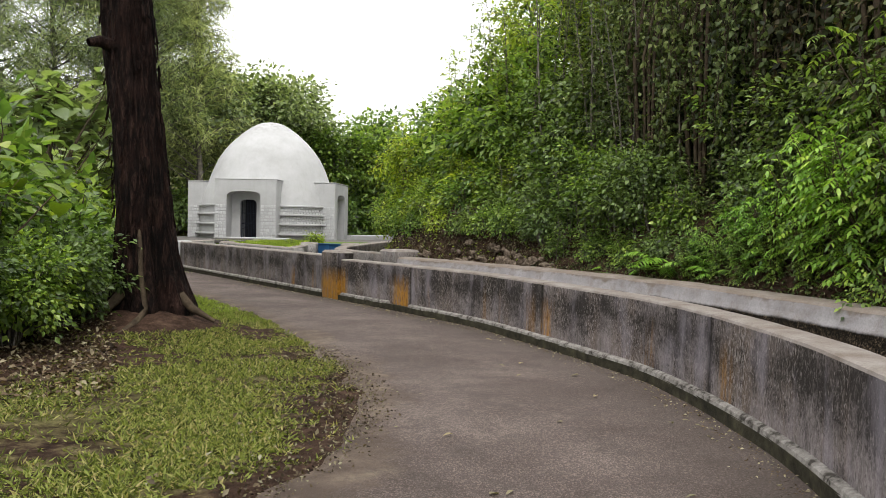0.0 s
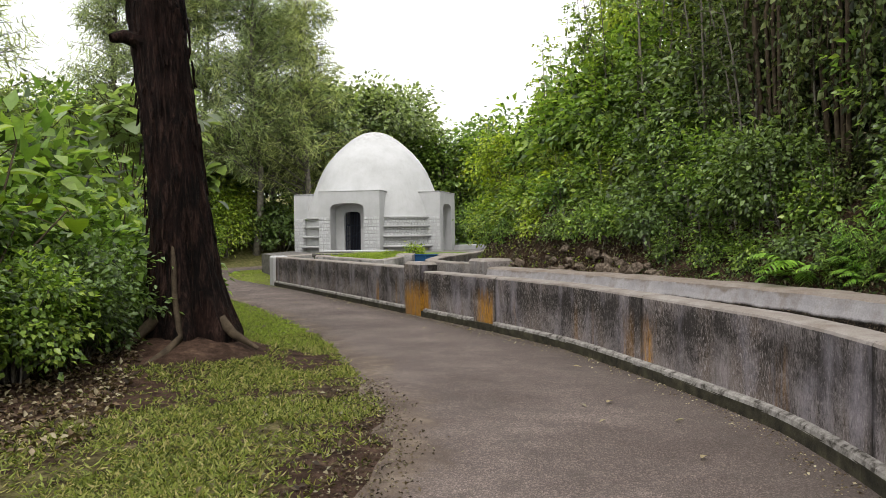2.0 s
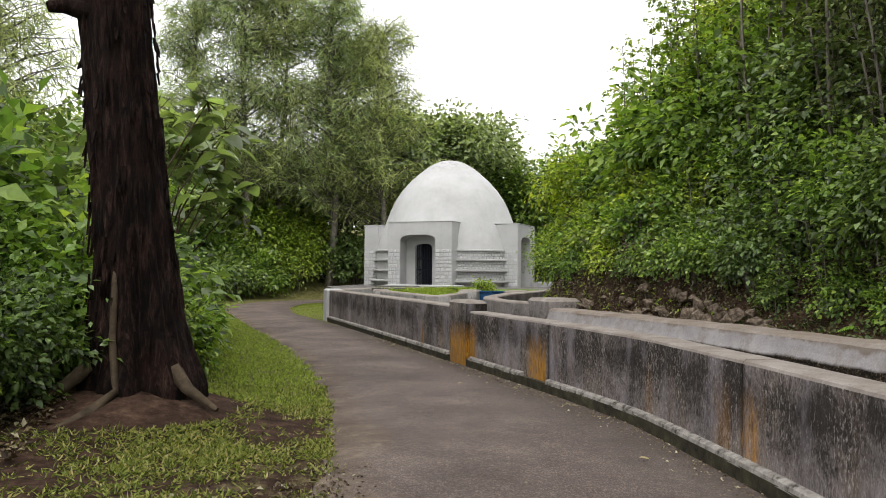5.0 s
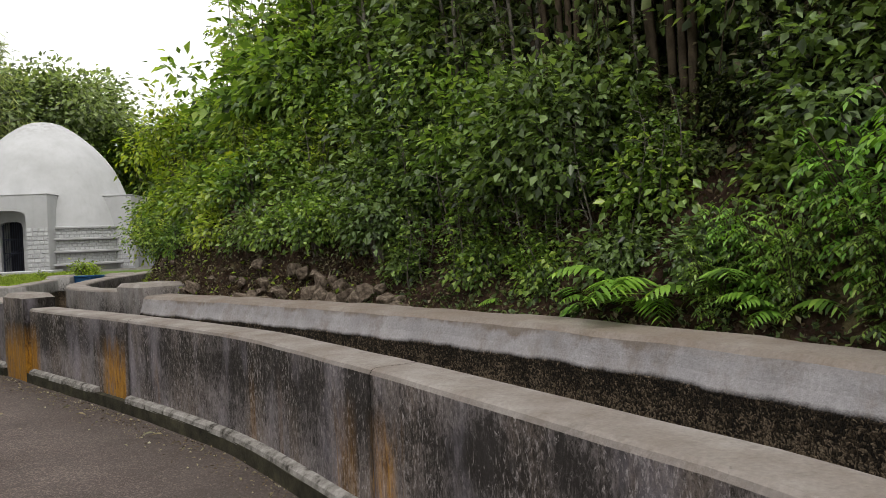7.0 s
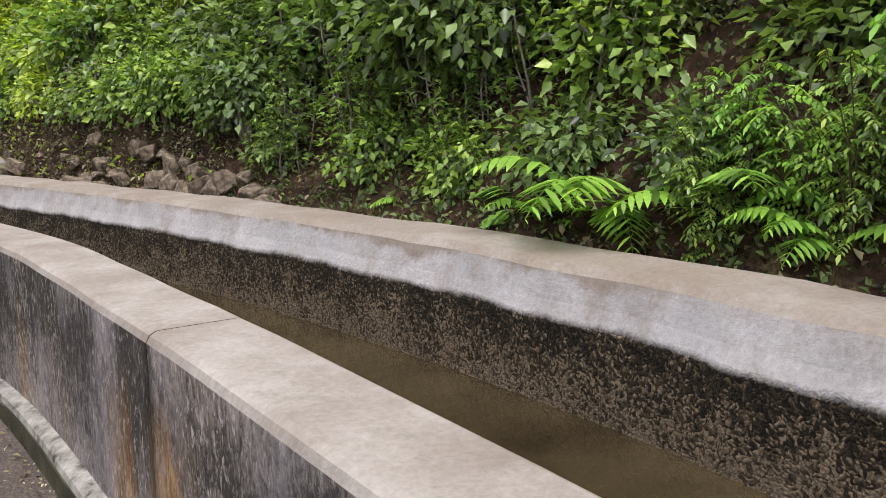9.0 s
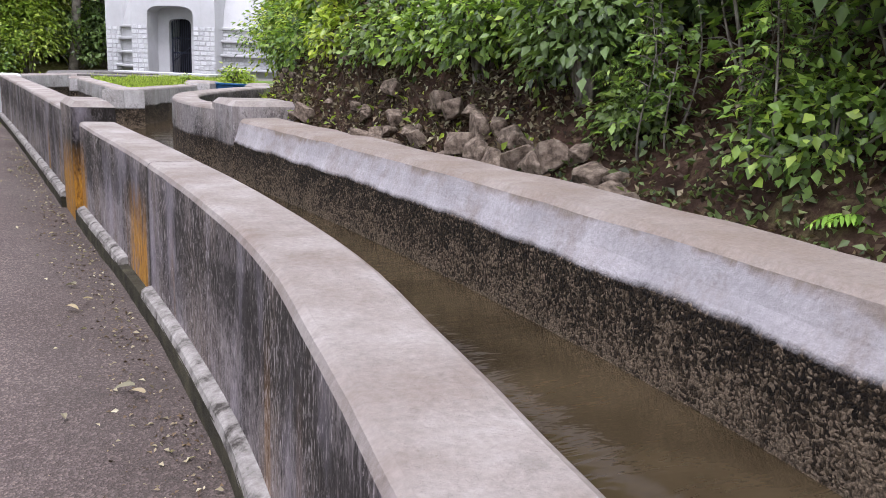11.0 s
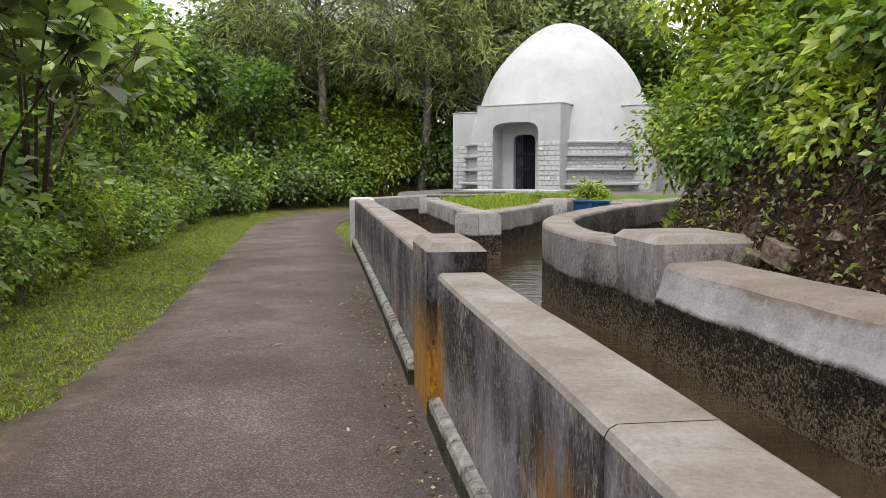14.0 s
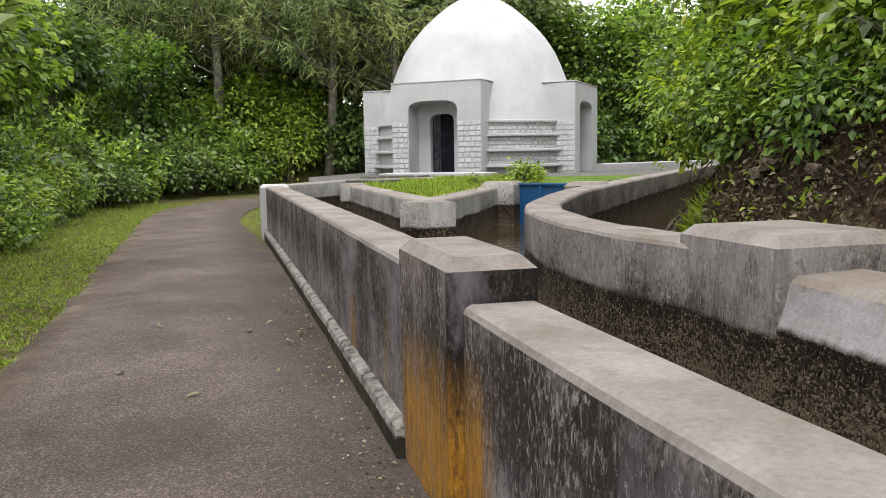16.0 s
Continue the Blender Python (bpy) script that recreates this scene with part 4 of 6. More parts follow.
def block(name, x0, x1, y0, y1, z0, z1, mat, label, cat, rz=0.0):
    bm = bmesh.new()
    hx, hy = (x1 - x0) / 2, (y1 - y0) / 2
    box(bm, -hx, hx, -hy, hy, z0, z1, 0.015)
    ob = tagged(part(name, bm, mat, None), label, cat)
    ob.matrix_world = pose((x0 + x1) / 2, (y0 + y1) / 2, 0, 0, 0, rz)
    return ob


block("entrance_step", 11.2, 14.4, 36.2, 37.2, 0.9, 1.12, M_WHITE, "low whitewashed step before the porch", "step", C_ROT)
block("cover_slab", 10.6, 12.2, 35.1, 36.0, 0.95, 1.1, M_SLAB, "dark weathered concrete cover slab", "slab", -30)
block("cover_slab", 9.9, 11.0, 32.4, 33.0, 0.95, 1.08, M_SLAB, "dark weathered concrete cover slab", "slab", -36)
tagged(sweep("white_wall", spline([(20.2, 42.9), (24.5, 46.0), (32.0, 50.5)], 0.5), capped(0.3, 1.2), M_WHITE, 2.0), "low whitewashed boundary wall beside the house", "wall", kind="structure")

# ---- plants ----


def plant(name, crown, leaf, stems, bark, label, category):
    """A plant: an empty at its base with stems and a crown."""
    p = tagged(new(name), label, category)
    v, t = crown
    child(new("crown", fast_mesh("crown", v, t, leaf)), p)
    child(new("trunk" if category == "tree" else "stem", tubes_mesh("stem", stems, bark)), p)
    return p


def shrub(seed, rx, ry, rz, clumps, per, size, leaf, label, spread=0.22, slim=0.32, droop=0.3, lean=(0, 0), hollow=0.35):
    rng = np.random.default_rng(seed)
    v, t, cen = crown_arrays(rng, clumps, per, rx, ry, rz, size, spread, 0.7, hollow, droop, slim, -0.75)
    lift = np.array([lean[0], lean[1], rz * 0.8])
    v = v + lift
    cen = cen + lift
    stems = []
    for c in cen[:: max(1, len(cen) // 24)]:
        m = Vector((c[0] * 0.35, c[1] * 0.35, max(0.2, c[2] * 0.55)))
        stems.append(((Vector((c[0] * 0.08, c[1] * 0.08, -0.3)), m, Vector(c)), (0.03, 0.018, 0.007), 4))
    return plant("shrub", (v, t), leaf, stems, M_BARK2, label, "shrub")


def tree(seed, height, crown_h, rx, clumps, per, size, leaf, bark, label, radius=0.22, spread=0.5, slim=0.34, droop=0.3, hollow=0.4, flat=0.6):
    rng = np.random.default_rng(seed)
    v, t, cen = crown_arrays(rng, clumps, per, rx, rx, crown_h / 2, size, spread, flat, hollow, droop, slim)
    lift = np.array([0, 0, height - crown_h / 2])
    v = v + lift
    cen = cen + lift
    bend = [Vector((0.25 * math.sin(k * 1.3 + seed), 0.2 * math.cos(k * 1.1 + seed), -0.4 + (height * 0.92) * k / 6)) for k in range(7)]
    stems = [(bend, [radius * (1 - 0.13 * k) for k in range(7)], 8)]
    for c in cen[:: max(1, len(cen) // 22)]:
        z = max(height * 0.25, c[2] - abs(c[0]) * 0.5 - rx * 0.35)
        b0 = Vector((0, 0, min(z, height * 0.85)))
        stems.append(((b0, b0.lerp(Vector(c), 0.5) + Vector((0, 0, 0.15)), Vector(c)), (radius * 0.32, radius * 0.2, 0.02), 5))
    return plant("tree", (v, t), leaf, stems, bark, label, "tree")


def casuarina(seed, height, label):
    """Feathery tree: hanging thin needles on slender sprays."""
    rng = np.random.default_rng(seed)
    stems = [([Vector((0.2 * math.sin(k), 0.15 * math.cos(k * 1.7), height * k / 6 - 0.4)) for k in range(7)], [0.2 * (1 - 0.14 * k) for k in range(7)], 7)]
    bases, axes = [], []
    for k in range(110):
        z = height * (0.25 + 0.75 * rng.random())
        a = rng.random() * 6.283
        reach = (1.0 - z / height) * 3.2 + 1.2
        tip = Vector((math.cos(a) * reach, math.sin(a) * reach, z + 0.6 * reach * (0.3 + 0.6 * rng.random())))
        b0 = Vector((0, 0, z - 0.2))
        mid = b0.lerp(tip, 0.5) + Vector((0, 0, 0.2))
        stems.append(((b0, mid, tip), (0.04, 0.022, 0.008), 4))
        n = 85
        s = rng.random(n) ** 0.7
        line = np.outer(1 - s, np.array(b0)) + np.outer(s, np.array(tip))
        bases.append(line + rng.normal(size=(n, 3)) * 0.22)
        axes.append(rng.normal(size=(n, 3)) * 0.5 + np.array([math.cos(a) * 0.3, math.sin(a) * 0.3, -0.35]))
    b, ax = np.concatenate(bases), np.concatenate(axes)
    L = 0.35 + 0.35 * rng.random(len(b))
    v, t = leaf_arrays(b, ax, rng.normal(size=b.shape), L, np.full(len(b), 0.013))
    return plant("tree", (v, t), L_NEEDLE, stems, M_BARK2, label, "tree")


def broad_blade(bm, base, axis, up, length, width, cup=0.15, n=6):
    """A large heart-shaped leaf with a midrib fold."""
    axis = axis.normalized()
    side = axis.cross(up).normalized()
    nrm = side.cross(axis)
    mid, lft, rgt = [], [], []
    for k in range(n + 1):
        t = k / n
        w = width * (math.sin(math.pi * min(1, t * 0.92 + 0.08)) ** 0.7) * (1.15 - 0.5 * t) if k < n else 0.0
        c = base + axis * (t * length) - nrm * (0.25 * length * t * t)
        mid.append(bm.verts.new(c))
        lft.append(bm.verts.new(c - side * w + nrm * (w * cup * 2)))
        rgt.append(bm.verts.new(c + side * w + nrm * (w * cup * 2)))
    for k in range(n):
        bm.faces.new((mid[k], mid[k + 1], lft[k + 1], lft[k]))
        bm.faces.new((mid[k], rgt[k], rgt[k + 1], mid[k + 1]))


def big_leaf_plant(seed, height, count, size, leaf, label):
    rng = random.Random(seed)
    p = tagged(new("broadleaf_sapling"), label, "shrub")
    stems = []
    bm = bmesh.new()
    tips = []
    for k in range(7):
        a = rng.random() * 6.283
        tip = Vector((math.cos(a) * height * 0.32, math.sin(a) * height * 0.32, height * rng.uniform(0.55, 1.0)))
        stems.append(((Vector((0, 0, -0.2)), Vector((tip.x * 0.3, tip.y * 0.3, tip.z * 0.6)), tip), (0.03, 0.022, 0.01), 5))
        tips.append(tip)
    for k in range(count):
        tip = rng.choice(tips)
        o = tip + Vector((rng.gauss(0, 0.22), rng.gauss(0, 0.22), rng.gauss(-0.1, 0.25)))
        a = rng.random() * 6.283
        ax = Vector((math.cos(a), math.sin(a), rng.uniform(-0.5, 0.25)))
        s = size * rng.uniform(0.6, 1.15)
        broad_blade(bm, o, ax, Vector((rng.gauss(0, 0.25), rng.gauss(0, 0.25), 1)), s, s * 0.42)
        stems.append(((tip, o), (0.008, 0.005), 4))
    part("foliage", bm, leaf, p, smooth=True)
    child(new("stem", tubes_mesh("stem", stems, M_TWIG)), p)
    return p


def fern(seed, fronds, length, leaf, label):
    """Arching pinnate fronds from one crown."""
    rng = random.Random(seed)
    p = tagged(new("fern"), label, "fern")
    for f in range(fronds):
        a = rng.uniform(0, 6.283)
        L = length * rng.uniform(0.7, 1.15)
        out = Vector((math.cos(a), math.sin(a), 0))
        rise = rng.uniform(0.95, 1.45)
        bm = bmesh.new()
        line = []
        for k in range(15):
            t = k / 14
            line.append(out * (L * t * (0.85)) + Vector((0, 0, L * (rise * t - 1.0 * t * t))))
        for k in range(2, 15):
            t = k / 14
            d = (line[k] - line[k - 1]).normalized()
            side = d.cross(Vector((0, 0, 1))).normalized()
            w = L * 0.27 * math.sin(math.pi * (0.12 + 0.86 * t)) ** 0.8
            for s in (-1, 1):
                ax = side * s + d * 0.55 + Vector((0, 0, -0.2))
                broad_blade(bm, line[k], ax, Vector((0, 0, 1)), w, w * 0.14, 0.1, 3)
        for k in range(14):
            v = [bm.verts.new(line[k] + Vector((0, 0, 0.006))), bm.verts.new(line[k] - Vector((0, 0, 0.006))), bm.verts.new(line[k + 1] - Vector((0, 0, 0.004))), bm.verts.new(line[k + 1] + Vector((0, 0, 0.004)))]
            bm.faces.new(v)
        part("frond", bm, leaf, p, smooth=True)
    return p


def sapling(seed, height, stems_n, size, leaf, label, reach=0.95, slim=0.3, gap=0.13, bare=0.18):
    """Slender stems with rising, then drooping sprays of alternate leaves."""
    rng = np.random.default_rng(seed)
    stems, base, axis = [], [], []
    for q in range(stems_n):
        a0 = rng.random() * 6.283
        H = height * (0.65 + 0.4 * rng.random()) if q else height
        lean = np.array([math.cos(a0), math.sin(a0), 0]) * H * (0.05 + 0.12 * rng.random())
        foot = np.array([math.cos(a0), math.sin(a0), 0]) * 0.25 * (q > 0) + np.array([0, 0, -0.4])
        line = [foot + (lean + np.array([0, 0, H + 0.4])) * t + np.array([0.1 * math.sin(5 * t + seed), 0.1 * math.cos(4 * t + q), 0]) for t in np.linspace(0, 1, 8)]
        r0 = 0.012 + 0.0055 * H
        stems.append(([Vector(p) for p in line], [r0 * (1 - 0.85 * t) for t in np.linspace(0, 1, 8)], 5))
        z, turn = H * bare, rng.random() * 6.283
        while z < H:
            t = (z + 0.4) / (H + 0.4)
            k = min(6, int(t * 7))
            o = line[k] + (line[k + 1] - line[k]) * (t * 7 - k)
            turn += 2.4 + rng.normal() * 0.5
            z += gap * (0.5 + rng.random())
            if rng.random() < 0.18:
                continue
            L = reach * (1.15 - 0.75 * (z / H)) * (0.45 + 0.75 * rng.random())
            out = np.array([math.cos(turn), math.sin(turn), 0])
            u = np.linspace(0, 1, 6)
            twig = o + out * (L * u[:, None]) + np.array([0, 0, 1.0]) * (L * (0.75 * u - 0.7 * u * u))[:, None]
            stems.append(([Vector(p) for p in twig[::2]] + [Vector(twig[-1])], [0.009, 0.006, 0.004, 0.002], 3))
            n = max(5, int(L / (size * 0.3)))
            v = 0.2 + 0.8 * rng.random(n)
            spot = np.stack([np.interp(v, u, twig[:, c]) for c in range(3)], axis=1)
            side = np.cross(out, [0, 0, 1.0]) * np.where(np.arange(n) % 2, 1, -1)[:, None]
            base.append(spot + rng.normal(size=spot.shape) * size * 0.25)
            axis.append(side * 0.8 + out * 0.6 + rng.normal(size=spot.shape) * 0.35 + np.array([0, 0, -0.3]))
    b, ax = np.concatenate(base), np.concatenate(axis)
    L = size * (0.6 + 0.7 * rng.random(len(b)))
    v, t = leaf_arrays(b, ax, np.array([0, 0, 1.0]) + rng.normal(size=b.shape) * 0.35, L, L * slim)
    return plant("sapling", (v, t), leaf, stems, M_BARK2, label, "tree")


def vine_curtain(seed, width, depth, top, strands, size, leaf, label):
    """Leafy creepers that hang in a ragged curtain from overhead boughs."""
    rng = np.random.default_rng(seed)
    stems, base = [], []
    for q in range(strands):
        x, y = (rng.random() - 0.5) * width, (rng.random() - 0.5) * depth
        z1 = top * (0.6 + 0.45 * rng.random())
        z0 = z1 * (0.05 + 0.6 * rng.random() ** 1.5)
        n = 9
        u = np.linspace(0, 1, n)
        line = np.stack([x + np.cumsum(rng.normal(size=n)) * 0.06, y + np.cumsum(rng.normal(size=n)) * 0.06, z1 + (z0 - z1) * u], axis=1)
        stems.append(([Vector(p) for p in line], [0.007] * n, 3))
        k = int((z1 - z0) / (size * 0.42))
        v = rng.random(k)
        base.append(np.stack([np.interp(v, u, line[:, c]) for c in range(3)], axis=1) + rng.normal(size=(k, 3)) * 0.09)
    # the boughs that carry them
    for q in range(6):
        x = (rng.random() - 0.5) * width
        stems.append(((Vector((x * 0.3, depth * 0.3, -0.5)), Vector((x * 0.6, depth * 0.4, top * 0.6)), Vector((x, 0, top * 1.02)), Vector((x * 1.4, -depth * 0.5, top * 0.98))), (0.05, 0.04, 0.03, 0.01), 5))
    b = np.concatenate(base)
    ax = rng.normal(size=b.shape) * 0.6 + np.array([0, 0, -0.55])
    L = size * (0.6 + 0.8 * rng.random(len(b)))
    v, t = leaf_arrays(b, ax, rng.normal(size=b.shape) * 0.6 + np.array([0, -0.4, 0.6]), L, L * 0.34)
    return plant("vine_curtain", (v, t), leaf, stems, M_TWIG, label, "vine")


def put(ob, x, y, z=None, s=1.0, rz=0.0, sz=None, first=set(), tilt=0.0):
    """Sets the first one down and copies it from then on."""
    z = ground_height(x, y) - 0.05 if z is None else z
    m = pose(x, y, z, tilt, 0, rz)
    if ob.name not in first:
        first.add(ob.name)
        ob.matrix_basis = m @ Matrix.Diagonal((s, s, sz or s, 1))
        return ob
    c = copy_thing(ob, m)
    c.matrix_basis = m @ Matrix.Diagonal((s, s, sz or s, 1))
    return c


rnd = random.Random(11)
N_MID = shrub(1, 1.25, 1.25, 1.15, 115, 44, 0.105, L_MID, "dense mid-green shrub on the wooded bank", 0.15)
N_DARK = shrub(2, 1.3, 1.3, 1.2, 110, 44, 0.108, L_DARK, "dark glossy shrub in the shaded thicket", 0.15)
N_YEL = shrub(3, 1.2, 1.2, 1.4, 95, 40, 0.125, L_YEL, "light yellow-green shrub with slender leaves", 0.17, 0.26, 0.5)
N_LOOSE = shrub(4, 1.4, 1.4, 1.3, 58, 44, 0.115, L_MID, "loose open shrub with arching twigs", 0.17, 0.3, 0.5)
P_GREEN = sapling(101, 6.0, 3, 0.15, L_MID, "slender green sapling with drooping sprays on the bank")
P_YEL = sapling(102, 5.0, 4, 0.13, L_YEL, "yellow-green saplings with fine drooping sprays")
P_DARK = sapling(103, 6.5, 3, 0.13, L_SHADE, "slender saplings, thicket shade painted into the leaf colour")
P_LOW = sapling(104, 2.2, 6, 0.12, L_YEL, "low yellow-green saplings sprouting above the bank", 0.6, 0.3, 0.09, 0.1)
P_FRESH = sapling(105, 1.6, 6, 0.11, L_MID, "low leafy seedlings along the top of the wall", 0.5, 0.3, 0.08, 0.1)
V_DARK = vine_curtain(111, 2.8, 1.4, 5.2, 120, 0.12, L_SHADE, "green creepers hanging over the slope, shade painted into the leaves")
V_BROWN = vine_curtain(112, 2.8, 1.4, 5.6, 110, 0.12, L_VINE, "brown withered creepers hanging over the slope, darkened with painted shade")
N_SPRIG = shrub(57, 0.5, 0.5, 0.46, 44, 36, 0.08, L_MID, "small leafy bush hanging over the bare bank", 0.11, 0.32, 0.5)
N_PALE = shrub(58, 0.5, 0.5, 0.46, 42, 36, 0.08, L_YEL, "small yellow-green bush hanging over the bare bank", 0.12, 0.3, 0.5)
N_GLOOM = shrub(59, 0.5, 0.5, 0.46, 44, 34, 0.085, L_DARK, "small dark leafy bush beside the channel wall", 0.11, 0.32, 0.5)
N_SHADE = shrub(56, 1.25, 1.25, 1.2, 95, 60, 0.095, L_SHADE, "undergrowth shrub on the slope, shade painted into the leaves", 0.18, 0.32, 0.4)
N_VINE = shrub(55, 1.3, 1.3, 1.3, 75, 60, 0.085, L_VINE, "brown-green vine tangle on the slope, darkened with painted shade", 0.22, 0.28, 0.9)
S_MID = shrub(51, 1.25, 1.25, 1.15, 50, 48, 0.16, L_MID, "dense mid-green shrub in the woods", 0.2)
S_DARK = shrub(52, 1.3, 1.3, 1.2, 48, 48, 0.16, L_DARK, "dark shrub in the woods", 0.2)
S_YEL = shrub(53, 1.2, 1.2, 1.5, 50, 50, 0.14, L_YEL, "light yellow-green shrub in the woods", 0.21, 0.26, 0.5)
T_MID = tree(6, 8.0, 6.0, 2.4, 72, 62, 0.25, L_MID, M_BARK2, "leafy green forest tree", 0.18, 0.4)
T_DARK = tree(7, 10.0, 7.0, 3.0, 75, 62, 0.29, L_DARK, M_BARK2, "tall dark forest tree", 0.22, 0.45)
T_VINE = tree(12, 10.0, 8.0, 2.8, 70, 56, 0.24, L_VINE, M_BARK2, "vine-hung tree on the slope, shade painted into its foliage", 0.2, 0.45)
T_GREY = tree(8, 11.0, 6.5, 4.2, 130, 60, 0.27, L_GREY, M_BARK2, "spreading grey-green tree behind the dome", 0.25, 0.5, 0.36, 0.3, 0.55)
T_CAS = casuarina(9, 14.0, "tall feathery grey-green tree with drooping needles")
T_YEL = tree(10, 6.5, 5.2, 1.7, 75, 58, 0.16, L_YEL, M_BARK2, "slender yellow-green tree on the bank", 0.1, 0.28, 0.26, 0.5)

# wooded bank uphill of the channel
y = -6.0
while y < 44:
    for row, off in enumerate((1.05, 2.2, 3.6)):
        off += 0.9 if 4.0 < y < 10.2 and row == 0 else 0.0
        if row == 2 and int(y * 2) % 2:
            continue
        yy = y + rnd.uniform(-0.5, 0.5)
        if 2 < yy < 12.0:
            k = (N_DARK, N_VINE, N_VINE)[row] if rnd.random() < 0.7 else N_LOOSE
        elif 12.0 <= yy <= 15:
            k = rnd.choice((N_MID, N_DARK, N_LOOSE))
        elif yy > 15:
            k = rnd.choice((S_YEL, S_MID, S_YEL))
        else:
            k = S_DARK
        s = rnd.uniform(0.75, 1.1) * (1 + 0.2 * row)
        lifted = 13 < yy < 21 and row == 0
        x = bank_edge(yy) + off + rnd.uniform(-0.15, 0.3) + (0.5 if lifted else 0)
        put(k, x, yy, ground_height(x, yy) + (0.1 if lifted else -0.25), s * (0.7 if lifted else 1.0), rnd.uniform(0, 360))
    y += 1.5
# creepers hanging in the shaded part, its shade carried by their dark colours
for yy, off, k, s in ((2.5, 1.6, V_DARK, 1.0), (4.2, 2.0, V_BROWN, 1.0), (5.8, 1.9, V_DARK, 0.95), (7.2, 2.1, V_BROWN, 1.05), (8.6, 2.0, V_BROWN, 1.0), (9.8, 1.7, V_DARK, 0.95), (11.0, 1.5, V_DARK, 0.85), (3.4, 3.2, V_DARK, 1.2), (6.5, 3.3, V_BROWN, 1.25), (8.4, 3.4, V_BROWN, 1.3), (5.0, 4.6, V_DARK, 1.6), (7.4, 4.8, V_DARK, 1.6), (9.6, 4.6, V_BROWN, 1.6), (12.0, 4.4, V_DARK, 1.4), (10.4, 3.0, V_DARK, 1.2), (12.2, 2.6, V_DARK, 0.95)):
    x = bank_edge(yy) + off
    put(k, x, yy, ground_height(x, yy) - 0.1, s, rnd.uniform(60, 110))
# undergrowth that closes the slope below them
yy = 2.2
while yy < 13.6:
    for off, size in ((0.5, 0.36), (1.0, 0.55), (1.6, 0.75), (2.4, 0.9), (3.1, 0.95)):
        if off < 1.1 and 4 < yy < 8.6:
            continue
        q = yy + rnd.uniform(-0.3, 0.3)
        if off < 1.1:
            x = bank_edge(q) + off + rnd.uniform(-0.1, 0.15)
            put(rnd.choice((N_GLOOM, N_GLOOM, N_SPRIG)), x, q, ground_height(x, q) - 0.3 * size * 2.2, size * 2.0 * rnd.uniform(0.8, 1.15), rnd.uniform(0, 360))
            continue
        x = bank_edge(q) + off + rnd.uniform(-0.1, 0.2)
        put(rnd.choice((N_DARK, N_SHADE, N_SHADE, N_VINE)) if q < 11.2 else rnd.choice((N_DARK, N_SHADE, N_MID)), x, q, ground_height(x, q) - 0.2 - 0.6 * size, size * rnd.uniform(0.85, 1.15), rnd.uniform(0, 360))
    yy += 0.95
yy = 13.6
while yy < 20.9:
    for off, z, size in ((0.48, 1.58, 0.8), (0.95, 2.0, 1.15), (1.5, 2.3, 1.5)):
        q = yy + rnd.uniform(-0.2, 0.2)
        k = rnd.choice((N_SPRIG, N_SPRIG, N_GLOOM)) if q < 16.8 else rnd.choice((N_PALE, N_SPRIG, N_PALE))
        put(k, bank_edge(q) + off + rnd.uniform(-0.06, 0.12), q, z + rnd.uniform(-0.1, 0.15), size * rnd.uniform(0.8, 1.15), rnd.uniform(0, 360))
    yy += 0.62
# slender stems along the slope
for yy, off, k, s in ((12.9, 1.5, P_DARK, 0.8), (11.6, 1.2, P_DARK, 0.7), (13.6, 2.2, P_GREEN, 1.0), (14.8, 1.7, P_GREEN, 0.85), (15.6, 2.6, P_DARK, 0.85), (16.6, 1.9, P_YEL, 0.8), (17.8, 2.2, P_YEL, 0.85), (19.0, 1.7, P_YEL, 0.7), (20.2, 2.4, P_YEL, 0.8), (21.6, 2.0, P_YEL, 0.7), (23.5, 1.6, P_YEL, 0.75), (25.5, 2.0, P_YEL, 0.8), (28, 2.4, P_YEL, 0.85), (31, 2.6, P_YEL, 0.8), (14.2, 3.6, P_GREEN, 1.15), (12.6, 4.2, P_GREEN, 1.25), (17.0, 4.0, P_GREEN, 0.9), (10.2, 1.3, P_DARK, 0.55), (9.0, 1.4, P_DARK, 0.5)):
    x = bank_edge(yy) + off
    put(k, x, yy, None, s, rnd.uniform(0, 360))
# low growth along the top of the wall
for yy in (3.0, 4.0, 5.0):
    put(rnd.choice((N_LOOSE, N_MID, N_DARK)), bank_edge(yy) + 0.5, yy, 0.7, rnd.uniform(0.4, 0.6), rnd.uniform(0, 360))
for yy, off, s in ((10.3, 0.7, 0.6), (10.9, 0.5, 0.55), (11.4, 0.75, 0.7), (11.9, 0.45, 0.5), (12.3, 0.8, 0.75), (12.7, 0.5, 0.5), (13.2, 0.9, 0.7), (13.6, 0.75, 0.4), (9.8, 0.9, 0.6)):
    x = bank_edge(yy) + off
    put(P_FRESH, x, yy, None, s, rnd.uniform(0, 360))
for yy, off, s in ((14.4, 1.0, 0.45), (15.4, 1.1, 0.5), (16.3, 0.95, 0.4), (17.0, 1.1, 0.5), (17.8, 0.95, 0.4), (18.7, 1.05, 0.5), (19.5, 0.95, 0.5), (20.4, 1.0, 0.45), (21.4, 1.3, 0.6), (22.4, 1.2, 0.6)):
    x = bank_edge(yy) + off
    put(P_LOW, x, yy, None, s, rnd.uniform(0, 360))
